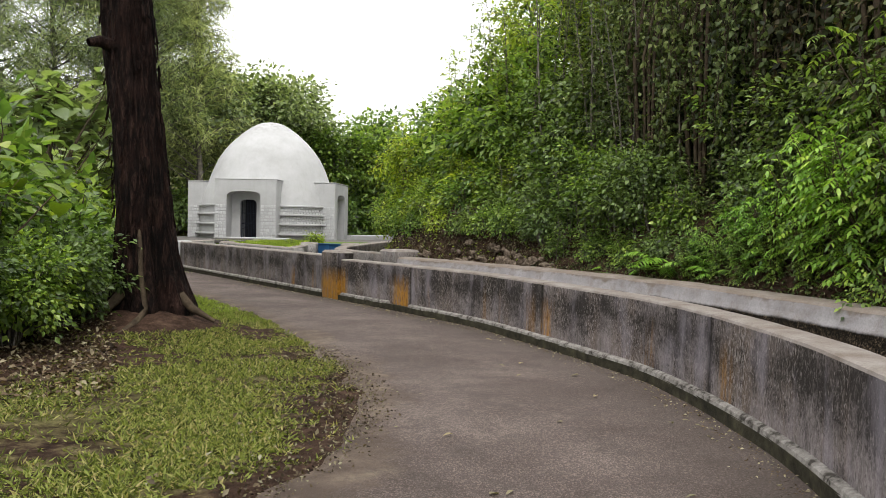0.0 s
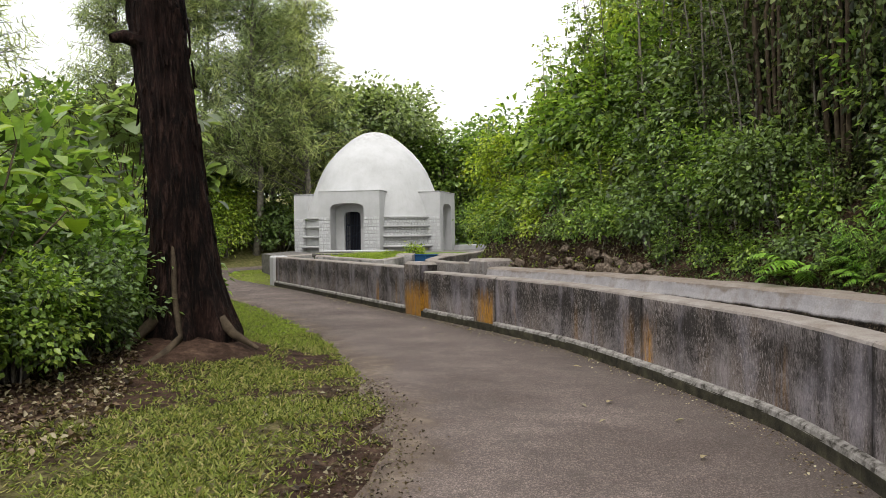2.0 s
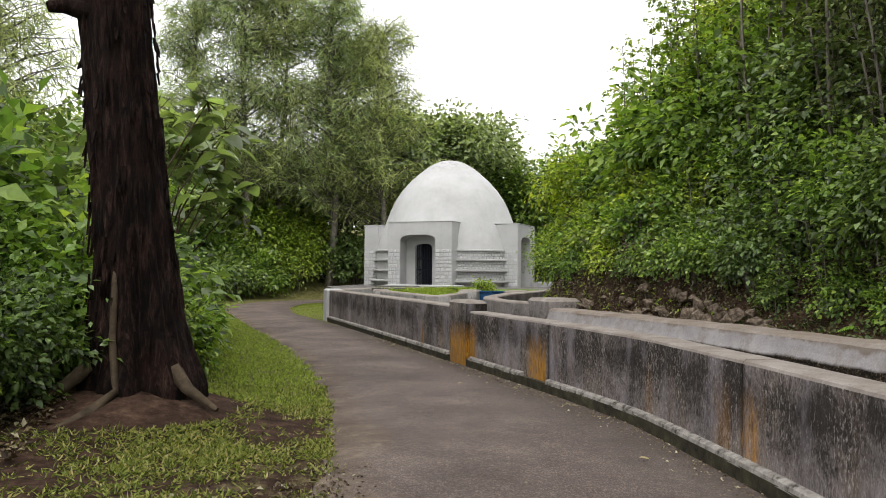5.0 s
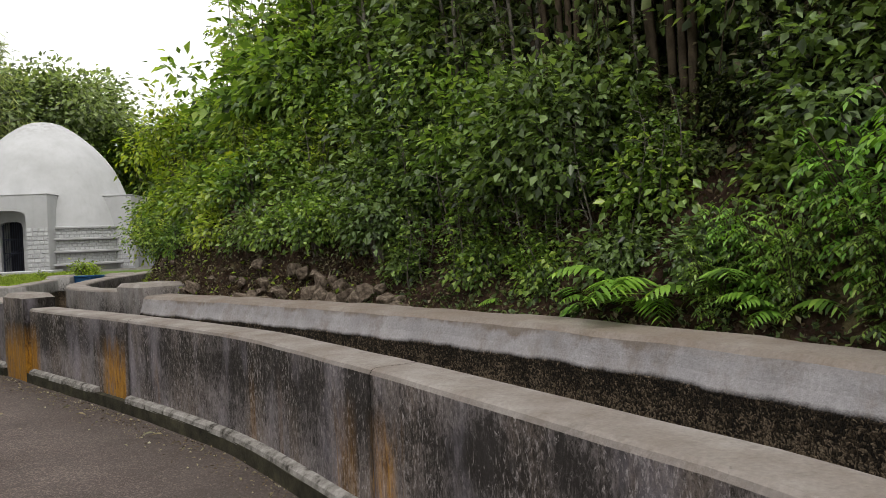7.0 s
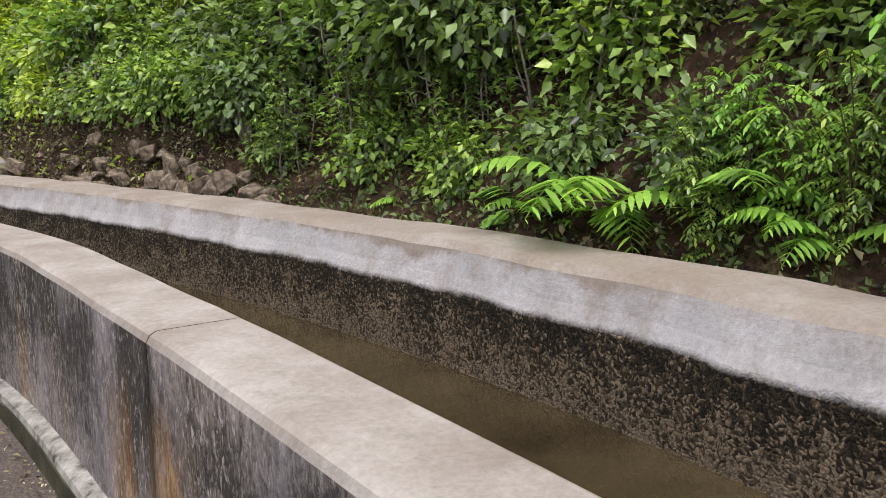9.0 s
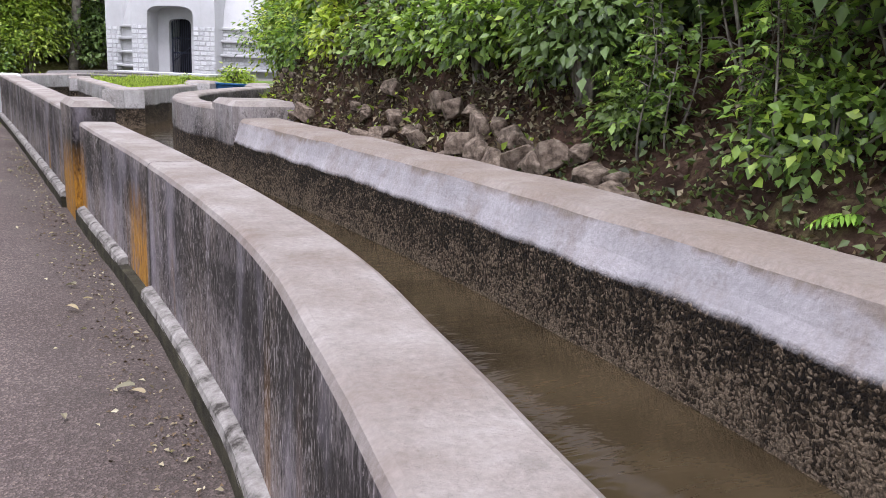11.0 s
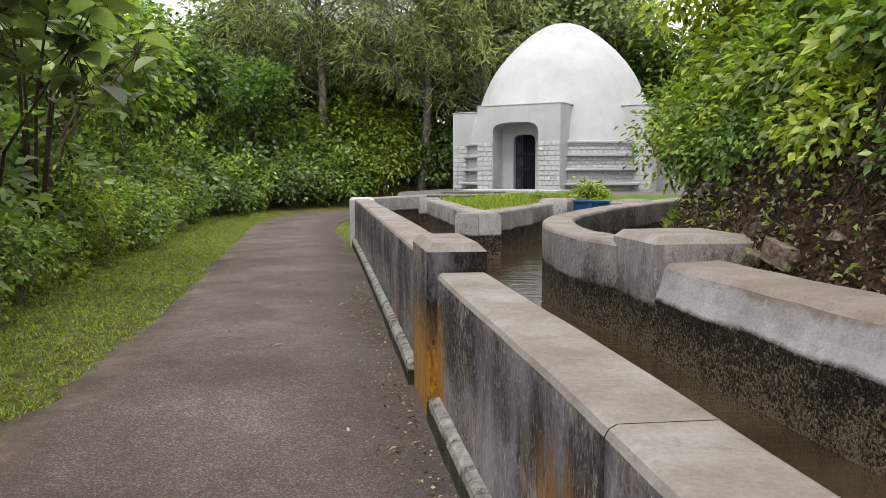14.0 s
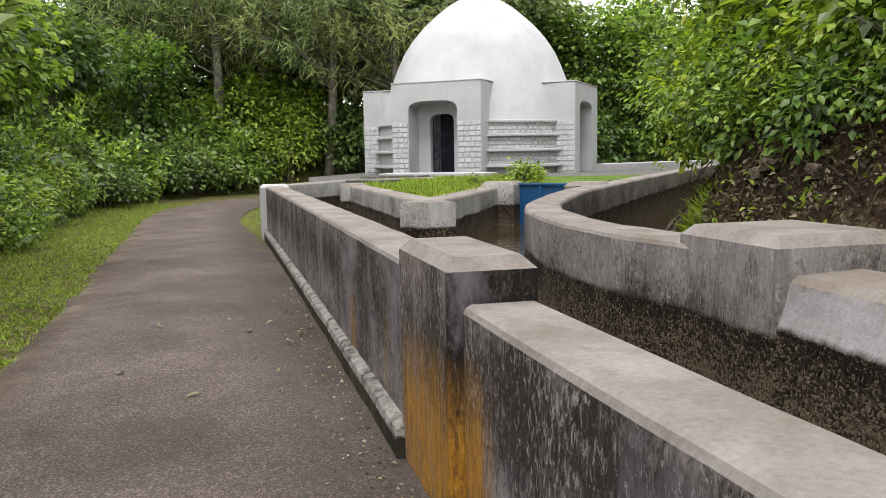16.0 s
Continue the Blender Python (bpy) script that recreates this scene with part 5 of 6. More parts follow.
# the overhang above the bare bank
for x, yy, z, s, k in ((11.75, 19.6, 2.5, 0.42, N_YEL), (11.7, 17.6, 2.5, 0.42, N_LOOSE), (11.75, 20.5, 2.4, 0.5, N_LOOSE), (12.0, 20.8, 2.3, 0.6, N_YEL), (12.5, 21.7, 2.5, 0.7, N_LOOSE), (12.6, 20.0, 3.0, 0.8, S_YEL), (12.1, 19.0, 2.8, 0.6, N_MID), (13.3, 22.3, 2.6, 0.8, S_YEL), (12.2, 17.9, 2.8, 0.6, N_MID), (12.2, 16.2, 2.7, 0.6, N_MID), (12.1, 14.9, 2.5, 0.6, N_MID), (12.7, 18.4, 3.4, 0.9, S_MID), (12.3, 21.0, 3.6, 0.8, S_YEL)):
    put(k, x, yy, z - 0.9, s, rnd.uniform(0, 360))
for yy, off, k, s in ((-3, 4.5, T_DARK, 0.9), (1.5, 5.5, T_DARK, 1.0), (4.5, 4.6, T_VINE, 0.85), (7.3, 4.9, T_VINE, 0.9), (10.0, 5.2, T_VINE, 0.85), (12.5, 5.6, T_YEL, 1.0), (10.5, 8.0, T_VINE, 0.95), (15.0, 6.5, T_MID, 0.75), (6, 9, T_VINE, 1.1), (2, 9.5, T_VINE, 1.1), (16.0, 4.2, T_YEL, 0.75), (18.6, 4.0, T_YEL, 0.8), (21.5, 4.4, T_YEL, 0.75), (25, 4.0, T_YEL, 0.75), (30, 4.5, T_YEL, 0.8), (34, 5, T_MID, 0.65), (38, 6, T_MID, 0.7), (43, 5, T_MID, 0.75), (22, 7, T_MID, 0.6), (28, 9, T_MID, 0.65), (48, 4, T_MID, 0.8)):
    x = bank_edge(yy) + off
    put(k, x, yy, None, s, rnd.uniform(0, 360))

# fresh plants that hang over the uphill wall
def compound_shrub(seed, height, stalks, leaf, label):
    """Upright stalks with alternate drooping compound leaves."""
    rng = random.Random(seed)
    p = tagged(new("leafy_shrub"), label, "shrub")
    stems = []
    bm = bmesh.new()
    for k in range(stalks):
        a = rng.random() * 6.283
        H = height * rng.uniform(0.6, 1.1)
        top = Vector((math.cos(a) * H * 0.35, math.sin(a) * H * 0.35, H))
        mid = Vector((top.x * 0.3, top.y * 0.3, H * 0.55))
        stems.append(((Vector((0, 0, -0.2)), mid, top), (0.014, 0.01, 0.005), 4))
        n = 13
        for j in range(n):
            t = 0.1 + 0.9 * j / (n - 1)
            o = mid.lerp(top, max(0, (t - 0.5) * 2)) if t > 0.5 else Vector((0, 0, 0)).lerp(mid, t * 2)
            b0 = a + j * 2.4 + rng.uniform(-0.5, 0.5)
            out = Vector((math.cos(b0), math.sin(b0), 0))
            L = rng.uniform(0.28, 0.46)
            line = [o + out * (L * q) + Vector((0, 0, L * (0.45 * q - 0.65 * q * q))) for q in (0, 0.24, 0.38, 0.52, 0.66, 0.8, 0.92, 1.0)]
            stems.append((line, [0.005, 0.004, 0.004, 0.003, 0.003, 0.003, 0.002, 0.002], 3))
            for q in range(1, 8):
                d = (line[q] - line[q - 1]).normalized()
                side = d.cross(Vector((0, 0, 1))).normalized()
                w = rng.uniform(0.065, 0.105)
                if q == 7:
                    broad_blade(bm, line[q], d, Vector((0, 0, 1)), w * 1.2, w * 0.26, 0.12, 2)
                else:
                    for sgn in (-1, 1):
                        broad_blade(bm, line[q], side * sgn + d * 0.6 + Vector((0, 0, -0.25)), Vector((rng.gauss(0, 0.2), rng.gauss(0, 0.2), 1)), w, w * 0.25, 0.12, 2)
    part("foliage", bm, leaf, p, smooth=True)
    child(new("stem", tubes_mesh("stem", stems, M_TWIG)), p)
    return p


FERN = fern(21, 11, 0.95, L_BRIGHT, "bright green fern arching over the channel wall")
for yy, off, z, s, r in ((10.0, 0.32, 1.0, 0.7, 30), (9.6, 0.35, 1.05, 0.9, 140), (9.0, 0.4, 1.1, 0.75, 220), (8.4, 0.35, 1.05, 0.7, 310), (11.2, 0.4, 1.0, 0.4, 100)):
    put(FERN, bank_edge(yy) + off, yy, z - 0.03, s, r)
COMP = compound_shrub(61, 1.5, 9, L_BRIGHT, "fresh green leafy shrub with compound leaves")
COMP2 = compound_shrub(62, 2.0, 10, L_MID, "tall green leafy shrub with compound leaves")
for yy, off, s in ((8.5, 0.45, 0.42), (8.1, 0.4, 0.5), (7.5, 0.5, 0.66), (6.9, 0.4, 0.85), (6.4, 0.5, 1.05), (5.8, 0.45, 1.15), (5.2, 0.4, 1.15), (4.5, 0.45, 1.15), (6.2, 1.0, 1.05), (5.4, 1.0, 1.2), (3.7, 0.6, 1.0)):
    yy += 0.4
    x = bank_edge(yy) + off
    put(rnd.choice((COMP, COMP, COMP, COMP2)), x, yy, ground_height(x, yy) - 0.1, s, rnd.uniform(0, 360))
for yy, off, s in ((8.5, 0.25, 0.35), (7.9, 0.3, 0.4), (7.3, 0.25, 0.45), (6.7, 0.3, 0.45), (6.0, 0.3, 0.5), (5.2, 0.3, 0.5), (11.5, 0.4, 0.35), (12.6, 0.45, 0.35)):
    yy += 0.4
    x = bank_edge(yy) + off
    put(COMP2, x, yy, ground_height(x, yy) - 0.1, s, rnd.uniform(0, 360))

# thicket on the grass side
for x, yy, k, s in ((0.6, 11.2, N_DARK, 0.9), (1.5, 12.1, N_MID, 0.85), (2.1, 13.0, N_DARK, 0.85), (-0.6, 10.6, N_MID, 0.95), (-1.8, 10.0, N_DARK, 1.0), (-3.2, 9.6, S_MID, 1.1), (-4.6, 9.0, S_MID, 1.1), (0.2, 13.2, N_MID, 1.4), (1.4, 14.4, N_MID, 1.4), (-1.5, 12.6, S_MID, 1.5), (-3.4, 12.2, S_DARK, 1.5), (2.6, 15.6, S_MID, 1.2), (-6, 9.5, S_DARK, 1.3), (-8, 7, S_MID, 1.3), (-9, 3, S_MID, 1.3), (2.4, 14.2, N_LOOSE, 0.8), (-0.6, 15.5, S_MID, 1.9), (1.2, 17, S_DARK, 1.7), (-3, 16, S_MID, 2.0)):
    put(k, x, yy, None, s, rnd.uniform(0, 360))
yy = 17.0
while yy < 42:
    e = left_edge(yy)
    put(rnd.choice((S_MID, N_LOOSE, S_MID, S_YEL)), e - 2.3 + rnd.uniform(-0.25, 0.2), yy, None, rnd.uniform(0.55, 0.85), rnd.uniform(0, 360))
    put(rnd.choice((S_DARK, S_MID)), e - 3.6 + rnd.uniform(-0.3, 0.3), yy + 0.6, None, rnd.uniform(1.1, 1.5), rnd.uniform(0, 360))
    put(rnd.choice((S_DARK, S_MID)), e - 5.4 + rnd.uniform(-0.3, 0.3), yy + 0.3, None, rnd.uniform(1.5, 2.0), rnd.uniform(0, 360))
    yy += 1.9
for x, yy, k, s in ((-4.5, 21, T_DARK, 0.5), (-6.2, 18, T_MID, 0.75), (-3.6, 16.5, T_MID, 0.55), (-2.0, 25, T_MID, 0.75), (-3.5, 31, T_DARK, 0.75), (-2.2, 37, T_MID, 0.9), (-8, 24, T_DARK, 0.8), (-9, 31, T_DARK, 0.9), (-5, 42, T_DARK, 1.0), (-1.2, 21.5, T_MID, 0.6), (-1.0, 28, T_DARK, 0.65), (0.5, 34, T_MID, 1.0), (0.2, 41, T_MID, 1.0), (3, 52, T_MID, 0.9), (0, 49, T_DARK, 0.9)):
    put(k, x, yy, None, s, rnd.uniform(0, 360))
yy = 14.5
while yy < 42:
    x = left_edge(yy) - 1.95 + rnd.uniform(-0.25, 0.2)
    put(rnd.choice((P_LOW, P_FRESH)), x, yy, None, rnd.uniform(0.45, 0.75), rnd.uniform(0, 360))
    yy += rnd.uniform(0.9, 1.6)
for x, yy, k, s in ((3.0, 18.5, P_YEL, 0.6), (2.6, 24.5, P_GREEN, 0.65), (2.2, 31.0, P_YEL, 0.7), (1.8, 36.0, P_GREEN, 0.8), (1.0, 13.6, P_GREEN, 0.7), (-0.4, 12.2, P_YEL, 0.75), (-2.2, 11.4, P_GREEN, 0.75)):
    put(k, x, yy, None, s, rnd.uniform(0, 360))
BIG = big_leaf_plant(31, 3.2, 46, 0.5, L_YEL, "sapling with large pale yellow-green leaves")
put(BIG, 1.2, 12.2, 0.3, 0.95, 20)
put(BIG, 0.1, 11.2, 0.3, 0.95, 140)
BIG2 = big_leaf_plant(33, 4.6, 150, 0.42, L_GREY, "tall sapling with large dull green leaves")
for x, yy, s, r in ((3.3, 23.5, 1.1, 10), (3.0, 26.0, 1.2, 100), (2.6, 21.0, 1.15, 200), (2.8, 29, 1.1, 300)):
    put(BIG2, x, yy, None, s, r)

# woods closing the view
for k in range(30):
    x = -22 + k * 1.9 + rnd.uniform(-0.8, 0.8)
    yy = 56.5 + rnd.uniform(-1.5, 1.5)
    put(rnd.choice((S_MID, S_DARK, S_YEL, S_MID)), x, yy, None, rnd.uniform(1.5, 2.6), rnd.uniform(0, 360))
for k in range(24):
    x = -24 + k * 2.7 + rnd.uniform(-1, 1)
    put(rnd.choice((T_MID, T_DARK, T_MID)), x, 61 + rnd.uniform(-2.5, 2.5), None, rnd.uniform(0.8, 1.1) * (0.75 if x > 16 else 1.1), rnd.uniform(0, 360))
for x, yy, s in ((2.6, 44, 1.0), (2.9, 46.5, 1.2), (3.6, 49, 1.3), (5.0, 51, 1.4), (7.0, 52.6, 1.4), (9.2, 54, 1.4), (11.5, 55.2, 1.4), (14, 56, 1.3), (1.0, 47, 1.6), (1.5, 51, 1.8), (-1.0, 45, 1.7), (-3, 49, 2.0), (4.2, 54, 1.9), (7, 55.5, 2.0), (10, 57, 2.0)):
    put(rnd.choice((S_MID, S_YEL, S_MID, S_DARK)), x, yy, None, s, rnd.uniform(0, 360))
for x, yy, s in ((-1, 57.5, 0.7), (3.5, 58, 0.7), (6.8, 58.5, 0.72), (9.6, 58.2, 0.7), (12.2, 59, 0.75), (15.2, 59.5, 0.75)):
    put(T_DARK, x, yy, None, s, rnd.uniform(0, 360))
for x, yy, s in ((22, 58, 1.15), (25.5, 57, 1.2), (28.5, 56, 1.2), (31, 60, 1.4), (24, 63, 1.5), (34, 55, 1.3)):
    put(T_MID, x, yy, None, s, rnd.uniform(0, 360))
for x, yy, s in ((14.5, 57, 1.1), (18.5, 58.5, 1.05), (16.5, 61, 1.15), (21, 57.5, 1.15)):
    put(T_GREY, x, yy, None, s, rnd.uniform(0, 360))
for x, yy, s in ((11.3, 54.5, 1.35), (14.3, 53.8, 1.2), (8.4, 56, 1.3), (6.0, 55, 1.35), (3.0, 56, 1.2), (13.0, 57, 1.15), (-2.5, 31, 1.0), (-4.5, 20, 0.7), (-2.5, 27, 0.75)):
    put(T_CAS, x, yy, None, s, rnd.uniform(0, 360))


# ---- the big trunk ----
def big_trunk():
    t = tagged(new("tree"), "dark rough-barked tree with forked buttress root on a soil mound", "tree")
    seg, rings = 88, 130
    verts, faces = [], []
    for i in range(rings + 1):
        z = -0.3 + 9.0 * i / rings
        h = max(0, z)
        cx, cy = -0.085 * h + 0.02 * math.sin(h * 1.2), 0.02 * h
        r0 = 0.385 + 0.30 * math.exp(-h / 0.75) - 0.006 * h
        for k in range(seg):
            a = 2 * math.pi * k / seg
            flute = 0.0
            # split between the two legs of the base
            for a0, w, dep, zt in ((-1.45, 0.22, 0.2, 1.9), (-2.3, 0.18, 0.09, 1.4), (0.4, 0.2, 0.08, 1.0), (2.2, 0.3, 0.08, 1.0)):
                da = (a - a0 + math.pi) % (2 * math.pi) - math.pi
                flute -= dep * math.exp(-(da / w) ** 2) * max(0.0, 1 - h / zt) ** 0.7
            q = Vector((math.cos(a) * 3.2, math.sin(a) * 3.2, z * 0.55))
            ridge = 0.04 * noise.noise(Vector((math.cos(a) * 8, math.sin(a) * 8, z * 1.0))) + 0.035 * noise.noise(Vector((math.cos(a) * 17, math.sin(a) * 17, z * 2.6)))
            r = r0 + flute + 0.05 * noise.noise(q) + ridge
            verts.append((cx + r * math.cos(a), cy + r * math.sin(a), z))
    for i in range(rings):
        for k in range(seg):
            faces.append((i * seg + k, i * seg + (k + 1) % seg, (i + 1) * seg + (k + 1) % seg, (i + 1) * seg + k))
    child(new("trunk", mesh_of("trunk", verts, faces, M_BARK, True)), t)
    stub = [((Vector((-0.55, -0.1, 4.05)), Vector((-0.85, -0.15, 4.1)), Vector((-1.0, -0.2, 4.05))), (0.12, 0.09, 0.06), 8)]
    child(new("broken_branch", tubes_mesh("broken_branch", stub, M_BARK)), t)
    root = [((Vector((-0.26, -0.34, 1.25)), Vector((-0.26, -0.5, 0.5)), Vector((-0.2, -0.6, 0.0)), Vector((-0.42, -0.95, -0.16)), Vector((-0.8, -1.3, -0.33))), (0.035, 0.04, 0.05, 0.06, 0.03), 7),
            ((Vector((0.3, -0.35, 0.25)), Vector((0.5, -0.6, 0.0)), Vector((0.8, -0.8, -0.2))), (0.1, 0.07, 0.03), 6),
            ((Vector((-0.4, -0.2, 0.3)), Vector((-0.8, -0.5, -0.02)), Vector((-1.3, -0.7, -0.3))), (0.1, 0.06, 0.03), 6)]
    child(new("root", tubes_mesh("root", root, M_TWIG)), t)
    rng = random.Random(5)
    bm = bmesh.new()
    for k in range(260):
        z = rng.uniform(0.6, 6.2)
        a = rng.uniform(0, 6.283)
        r = 0.40 + 0.30 * math.exp(-z / 0.75) + 0.012
        c = Vector((-0.085 * z + r * math.cos(a), 0.02 * z + r * math.sin(a), z))
        ta = Vector((-math.sin(a), math.cos(a), 0))
        no = Vector((math.cos(a), math.sin(a), 0))
        w, L = rng.uniform(0.012, 0.035), rng.uniform(0.08, 0.3)
        p = [c - ta * w, c + ta * w, c + ta * w * 0.5 + Vector((0, 0, -L)) + no * rng.uniform(0.01, 0.04), c - ta * w * 0.4 + Vector((0, 0, -L * 0.8)) + no * 0.015]
        q = [v - no * 0.02 for v in p]
        vs = [bm.verts.new(v) for v in p + q]
        for f in ((0, 1, 2, 3), (4, 7, 6, 5), (0, 4, 5, 1), (2, 6, 7, 3), (1, 5, 6, 2), (0, 3, 7, 4)):
            bm.faces.new([vs[i] for i in f])
    ob = part("flaking_bark", bm, M_BARK, t)
    tagged(ob, kind="stuff")
    rngn = np.random.default_rng(3)
    v, tr, cen = crown_arrays(rngn, 34, 36, 3.6, 3.6, 2.6, 0.24, 0.5)
    child(new("crown", fast_mesh("crown", v + np.array([-0.6, 0.2, 10.6]), tr, L_DARK)), t)
    limbs = [((Vector((-0.7, 0.15, 8.3)), Vector((c[0] * 0.5 - 0.6, c[1] * 0.5 + 0.2, 9.6)), Vector((c[0] - 0.6, c[1] + 0.2, c[2] + 10.6))), (0.16, 0.09, 0.02), 6) for c in cen[::2]]
    child(new("limbs", tubes_mesh("limbs", limbs, M_BARK)), t)
    t.matrix_world = pose(3.62, 13.55, 0.42)
    return t


big_trunk()


# ---- grass ----
def grass(name, label, spots, blade, mat, n_blades=5, width=0.006, lie=0.7):
    rng = np.random.default_rng(len(spots))
    b = np.repeat(np.asarray(spots), n_blades, axis=0)
    b = b + rng.normal(size=b.shape) * np.array([0.03, 0.03, 0])
    ax = rng.normal(size=b.shape) * np.array([lie, lie, 0]) + np.array([0, 0, 0.75])
    L = blade * (0.5 + 0.9 * rng.random(len(b)))
    v, t = leaf_arrays(b, ax, rng.normal(size=b.shape), L, np.full(len(b), width) * (0.7 + 0.6 * rng.random(len(b))))
    return tagged(new(name, fast_mesh(name, v, t, mat)), label, "grass", kind="stuff")


near, lawn_spots, isle = [], [], []
g = random.Random(17)
while len(near) < 15500:
    yy = g.uniform(3.2, 16.0)
    x = left_edge(yy) - abs(g.gauss(0, 1.0)) * (2.9 if yy < 9 else 1.9) + 0.12
    e = left_edge(yy) - x
    n = noise.noise(Vector((x * 0.9, yy * 0.9, 2))) + 0.5 * noise.noise(Vector((x * 3.1, yy * 3.1, 5)))
    wide_part = 2.2 if yy < 8.4 else max(0.0, 2.2 - (yy - 8.4) * 1.2)
    if e > 3.4 + wide_part or n + g.gauss(0, 0.4) < 0.08 + max(0, (e - 2.0 - wide_part)) * 0.45 + max(0.0, 0.85 - e) * (1.1 if yy < 9 else 0.2) or (x - 3.5) ** 2 + (yy - 13.3) ** 2 < 1.3:
        continue
    near.append((x, yy, ground_height(x, yy) - 0.005))
while len(lawn_spots) < 13000:
    yy = 14 + 32 * g.random() ** 1.4
    x = left_edge(yy) - g.uniform(-0.1, 2.4)
    lawn_spots.append((x, yy, ground_height(x, yy) - 0.005))
for k in range(2500):
    yy = g.uniform(28.5, 46)
    r = float(np.interp(yy, [28.5, 30, 36, 41, 46], [7.9, 7.4, 7.4, 7.7, 8.8]))
    x = r + g.uniform(0, 1) * max(0.1, (8.3 if yy < 31 else 10) - r)
    if yy < 31.5 and x > 8.0:
        continue
    lawn_spots.append((x, yy, ground_height(x, yy) - 0.005))
for k in range(5000):
    t = g.random()
    x, yy = g.uniform(10.2, 14.5), g.uniform(25.0, 36)
    if x > 10.25 + (yy - 25) * 0.52 or yy > 34.3 and x < 11.5:
        continue
    isle.append((x, yy, 0.968))
grass("grass", "thin trampled patchy grass on soil", near, 0.07, L_GRASS, 4, 0.008, 1.3)
grass("lawn_grass", "short bright green verge grass", lawn_spots, 0.06, L_LAWN, 4, 0.007, 0.9)
grass("island_grass", "short bright green lawn grass", isle, 0.11, L_LAWN, 6, 0.01, 0.7)
tuft = []
for k in range(150):
    yy = 20.5 + g.gauss(0, 0.25)
    x = bank_edge(yy) + 0.03 + abs(g.gauss(0, 0.1))
    tuft.append((x, yy, ground_height(x, yy) - 0.02))
grass("bank_grass", "pale green grass tuft hanging on the bank", tuft, 0.16, L_YEL, 6, 0.005, 0.9)
small = shrub(41, 0.35, 0.35, 0.28, 24, 22, 0.09, L_YEL, "small yellow-green weed clump on the lawn", 0.09)
put(small, 13.6, 31.5, 0.97, 1.0, 0)
put(small, 12.2, 30.4, 0.97, 0.5, 90)
put(small, 14.2, 32.3, 0.97, 0.6, 20)


# ---- stones in the bank ----
def stone_mesh(seed):
    """Broken field stone with flat faces and sharp, slightly worn edges."""
    rng = random.Random(seed)
    bm = bmesh.new()
    for k in range(15):
        d = Vector((rng.gauss(0, 1), rng.gauss(0, 1), rng.gauss(0, 1))).normalized()
        v = Vector((d.x * 0.7, d.y, d.z * 0.8)) * rng.uniform(0.85, 1.1)
        bm.verts.new((max(-0.42, min(0.42, v.x)), max(-0.6, min(0.6, v.y)), max(-0.5, min(0.5, v.z))))
    hull = bmesh.ops.convex_hull(bm, input=bm.verts[:])
    bmesh.ops.delete(bm, geom=[q for q in hull["geom_interior"] if isinstance(q, bmesh.types.BMVert)], context="VERTS")
    bmesh.ops.dissolve_limit(bm, angle_limit=radians(12), verts=bm.verts[:], edges=bm.edges[:])
    bmesh.ops.bevel(bm, geom=bm.edges[:], offset=0.035, segments=1, affect="EDGES", profile=0.6)
    bmesh.ops.recalc_face_normals(bm, faces=bm.faces[:])
    me = bpy.data.meshes.new("stone")
    bm.to_mesh(me)
    bm.free()
    me.materials.append(M_STONE)
    return me


rubble = tagged(new("rubble_wall"), "rough tan rubble stones set in the soil bank", "stone wall")
meshes = [stone_mesh(s) for s in range(9)]
places = []
for row in range(3):
    yy = 12.4 + 0.13 * row
    while yy < (15.9, 15.5, 14.9)[row]:
        w = g.uniform(0.11, 0.2)
        if g.random() < 0.72:
            places.append((yy + w * 0.6, 0.07 + row * 0.095 + g.uniform(-0.03, 0.03), w))
        yy += w * 1.25
for k in range(13):
    places.append((g.uniform(14.3, 16.2), 0.0 + 0.22 * g.random(), g.uniform(0.08, 0.15)))
for k in range(16):
    places.append((g.uniform(15.6, 20.0), 0.06 + 0.5 * g.random(), g.uniform(0.05, 0.1)))
places += [(16.2, 0.52, 0.23), (15.7, 0.3, 0.16), (17.9, 0.5, 0.2), (17.2, 0.12, 0.17), (16.8, 0.2, 0.1)]
for k, (yy, d, size) in enumerate(places):
    x = bank_edge(yy) + d
    proud = 0.07
    ob = new("stone", meshes[k % 9])
    ob.parent = rubble
    ob.matrix_basis = pose(x - proud, yy, ground_height(x, yy) - 0.02, g.uniform(-25, 25), g.uniform(-35, 0), g.uniform(-25, 25)) @ Matrix.Diagonal((size * 1.1, size * g.uniform(1.0, 1.4), size * g.uniform(0.8, 1.1), 1))


def root_strands():
    rng = random.Random(23)
    r = tagged(new("bank_root"), "brown roots and dry fronds hanging on the soil bank", "root")
    for k in range(190):
        yy = rng.uniform(14.3, 20.8)
        e = bank_edge(yy)
        pts = []
        d = rng.uniform(0.45, 0.95)
        for j in range(5):
            x = e + d - j * 0.11
            q = yy + rng.gauss(0, 0.14) * j
            pts.append(Vector((x, q, max(0.85, ground_height(x, q)) + 0.03 + 0.02 * rng.random())))
        w = rng.uniform(0.003, 0.009)
        child(new("strand", tubes_mesh("strand", [(pts, [w, w, w * 0.9, w * 0.7, w * 0.3], 4)], M_TWIG)), r)


root_strands()


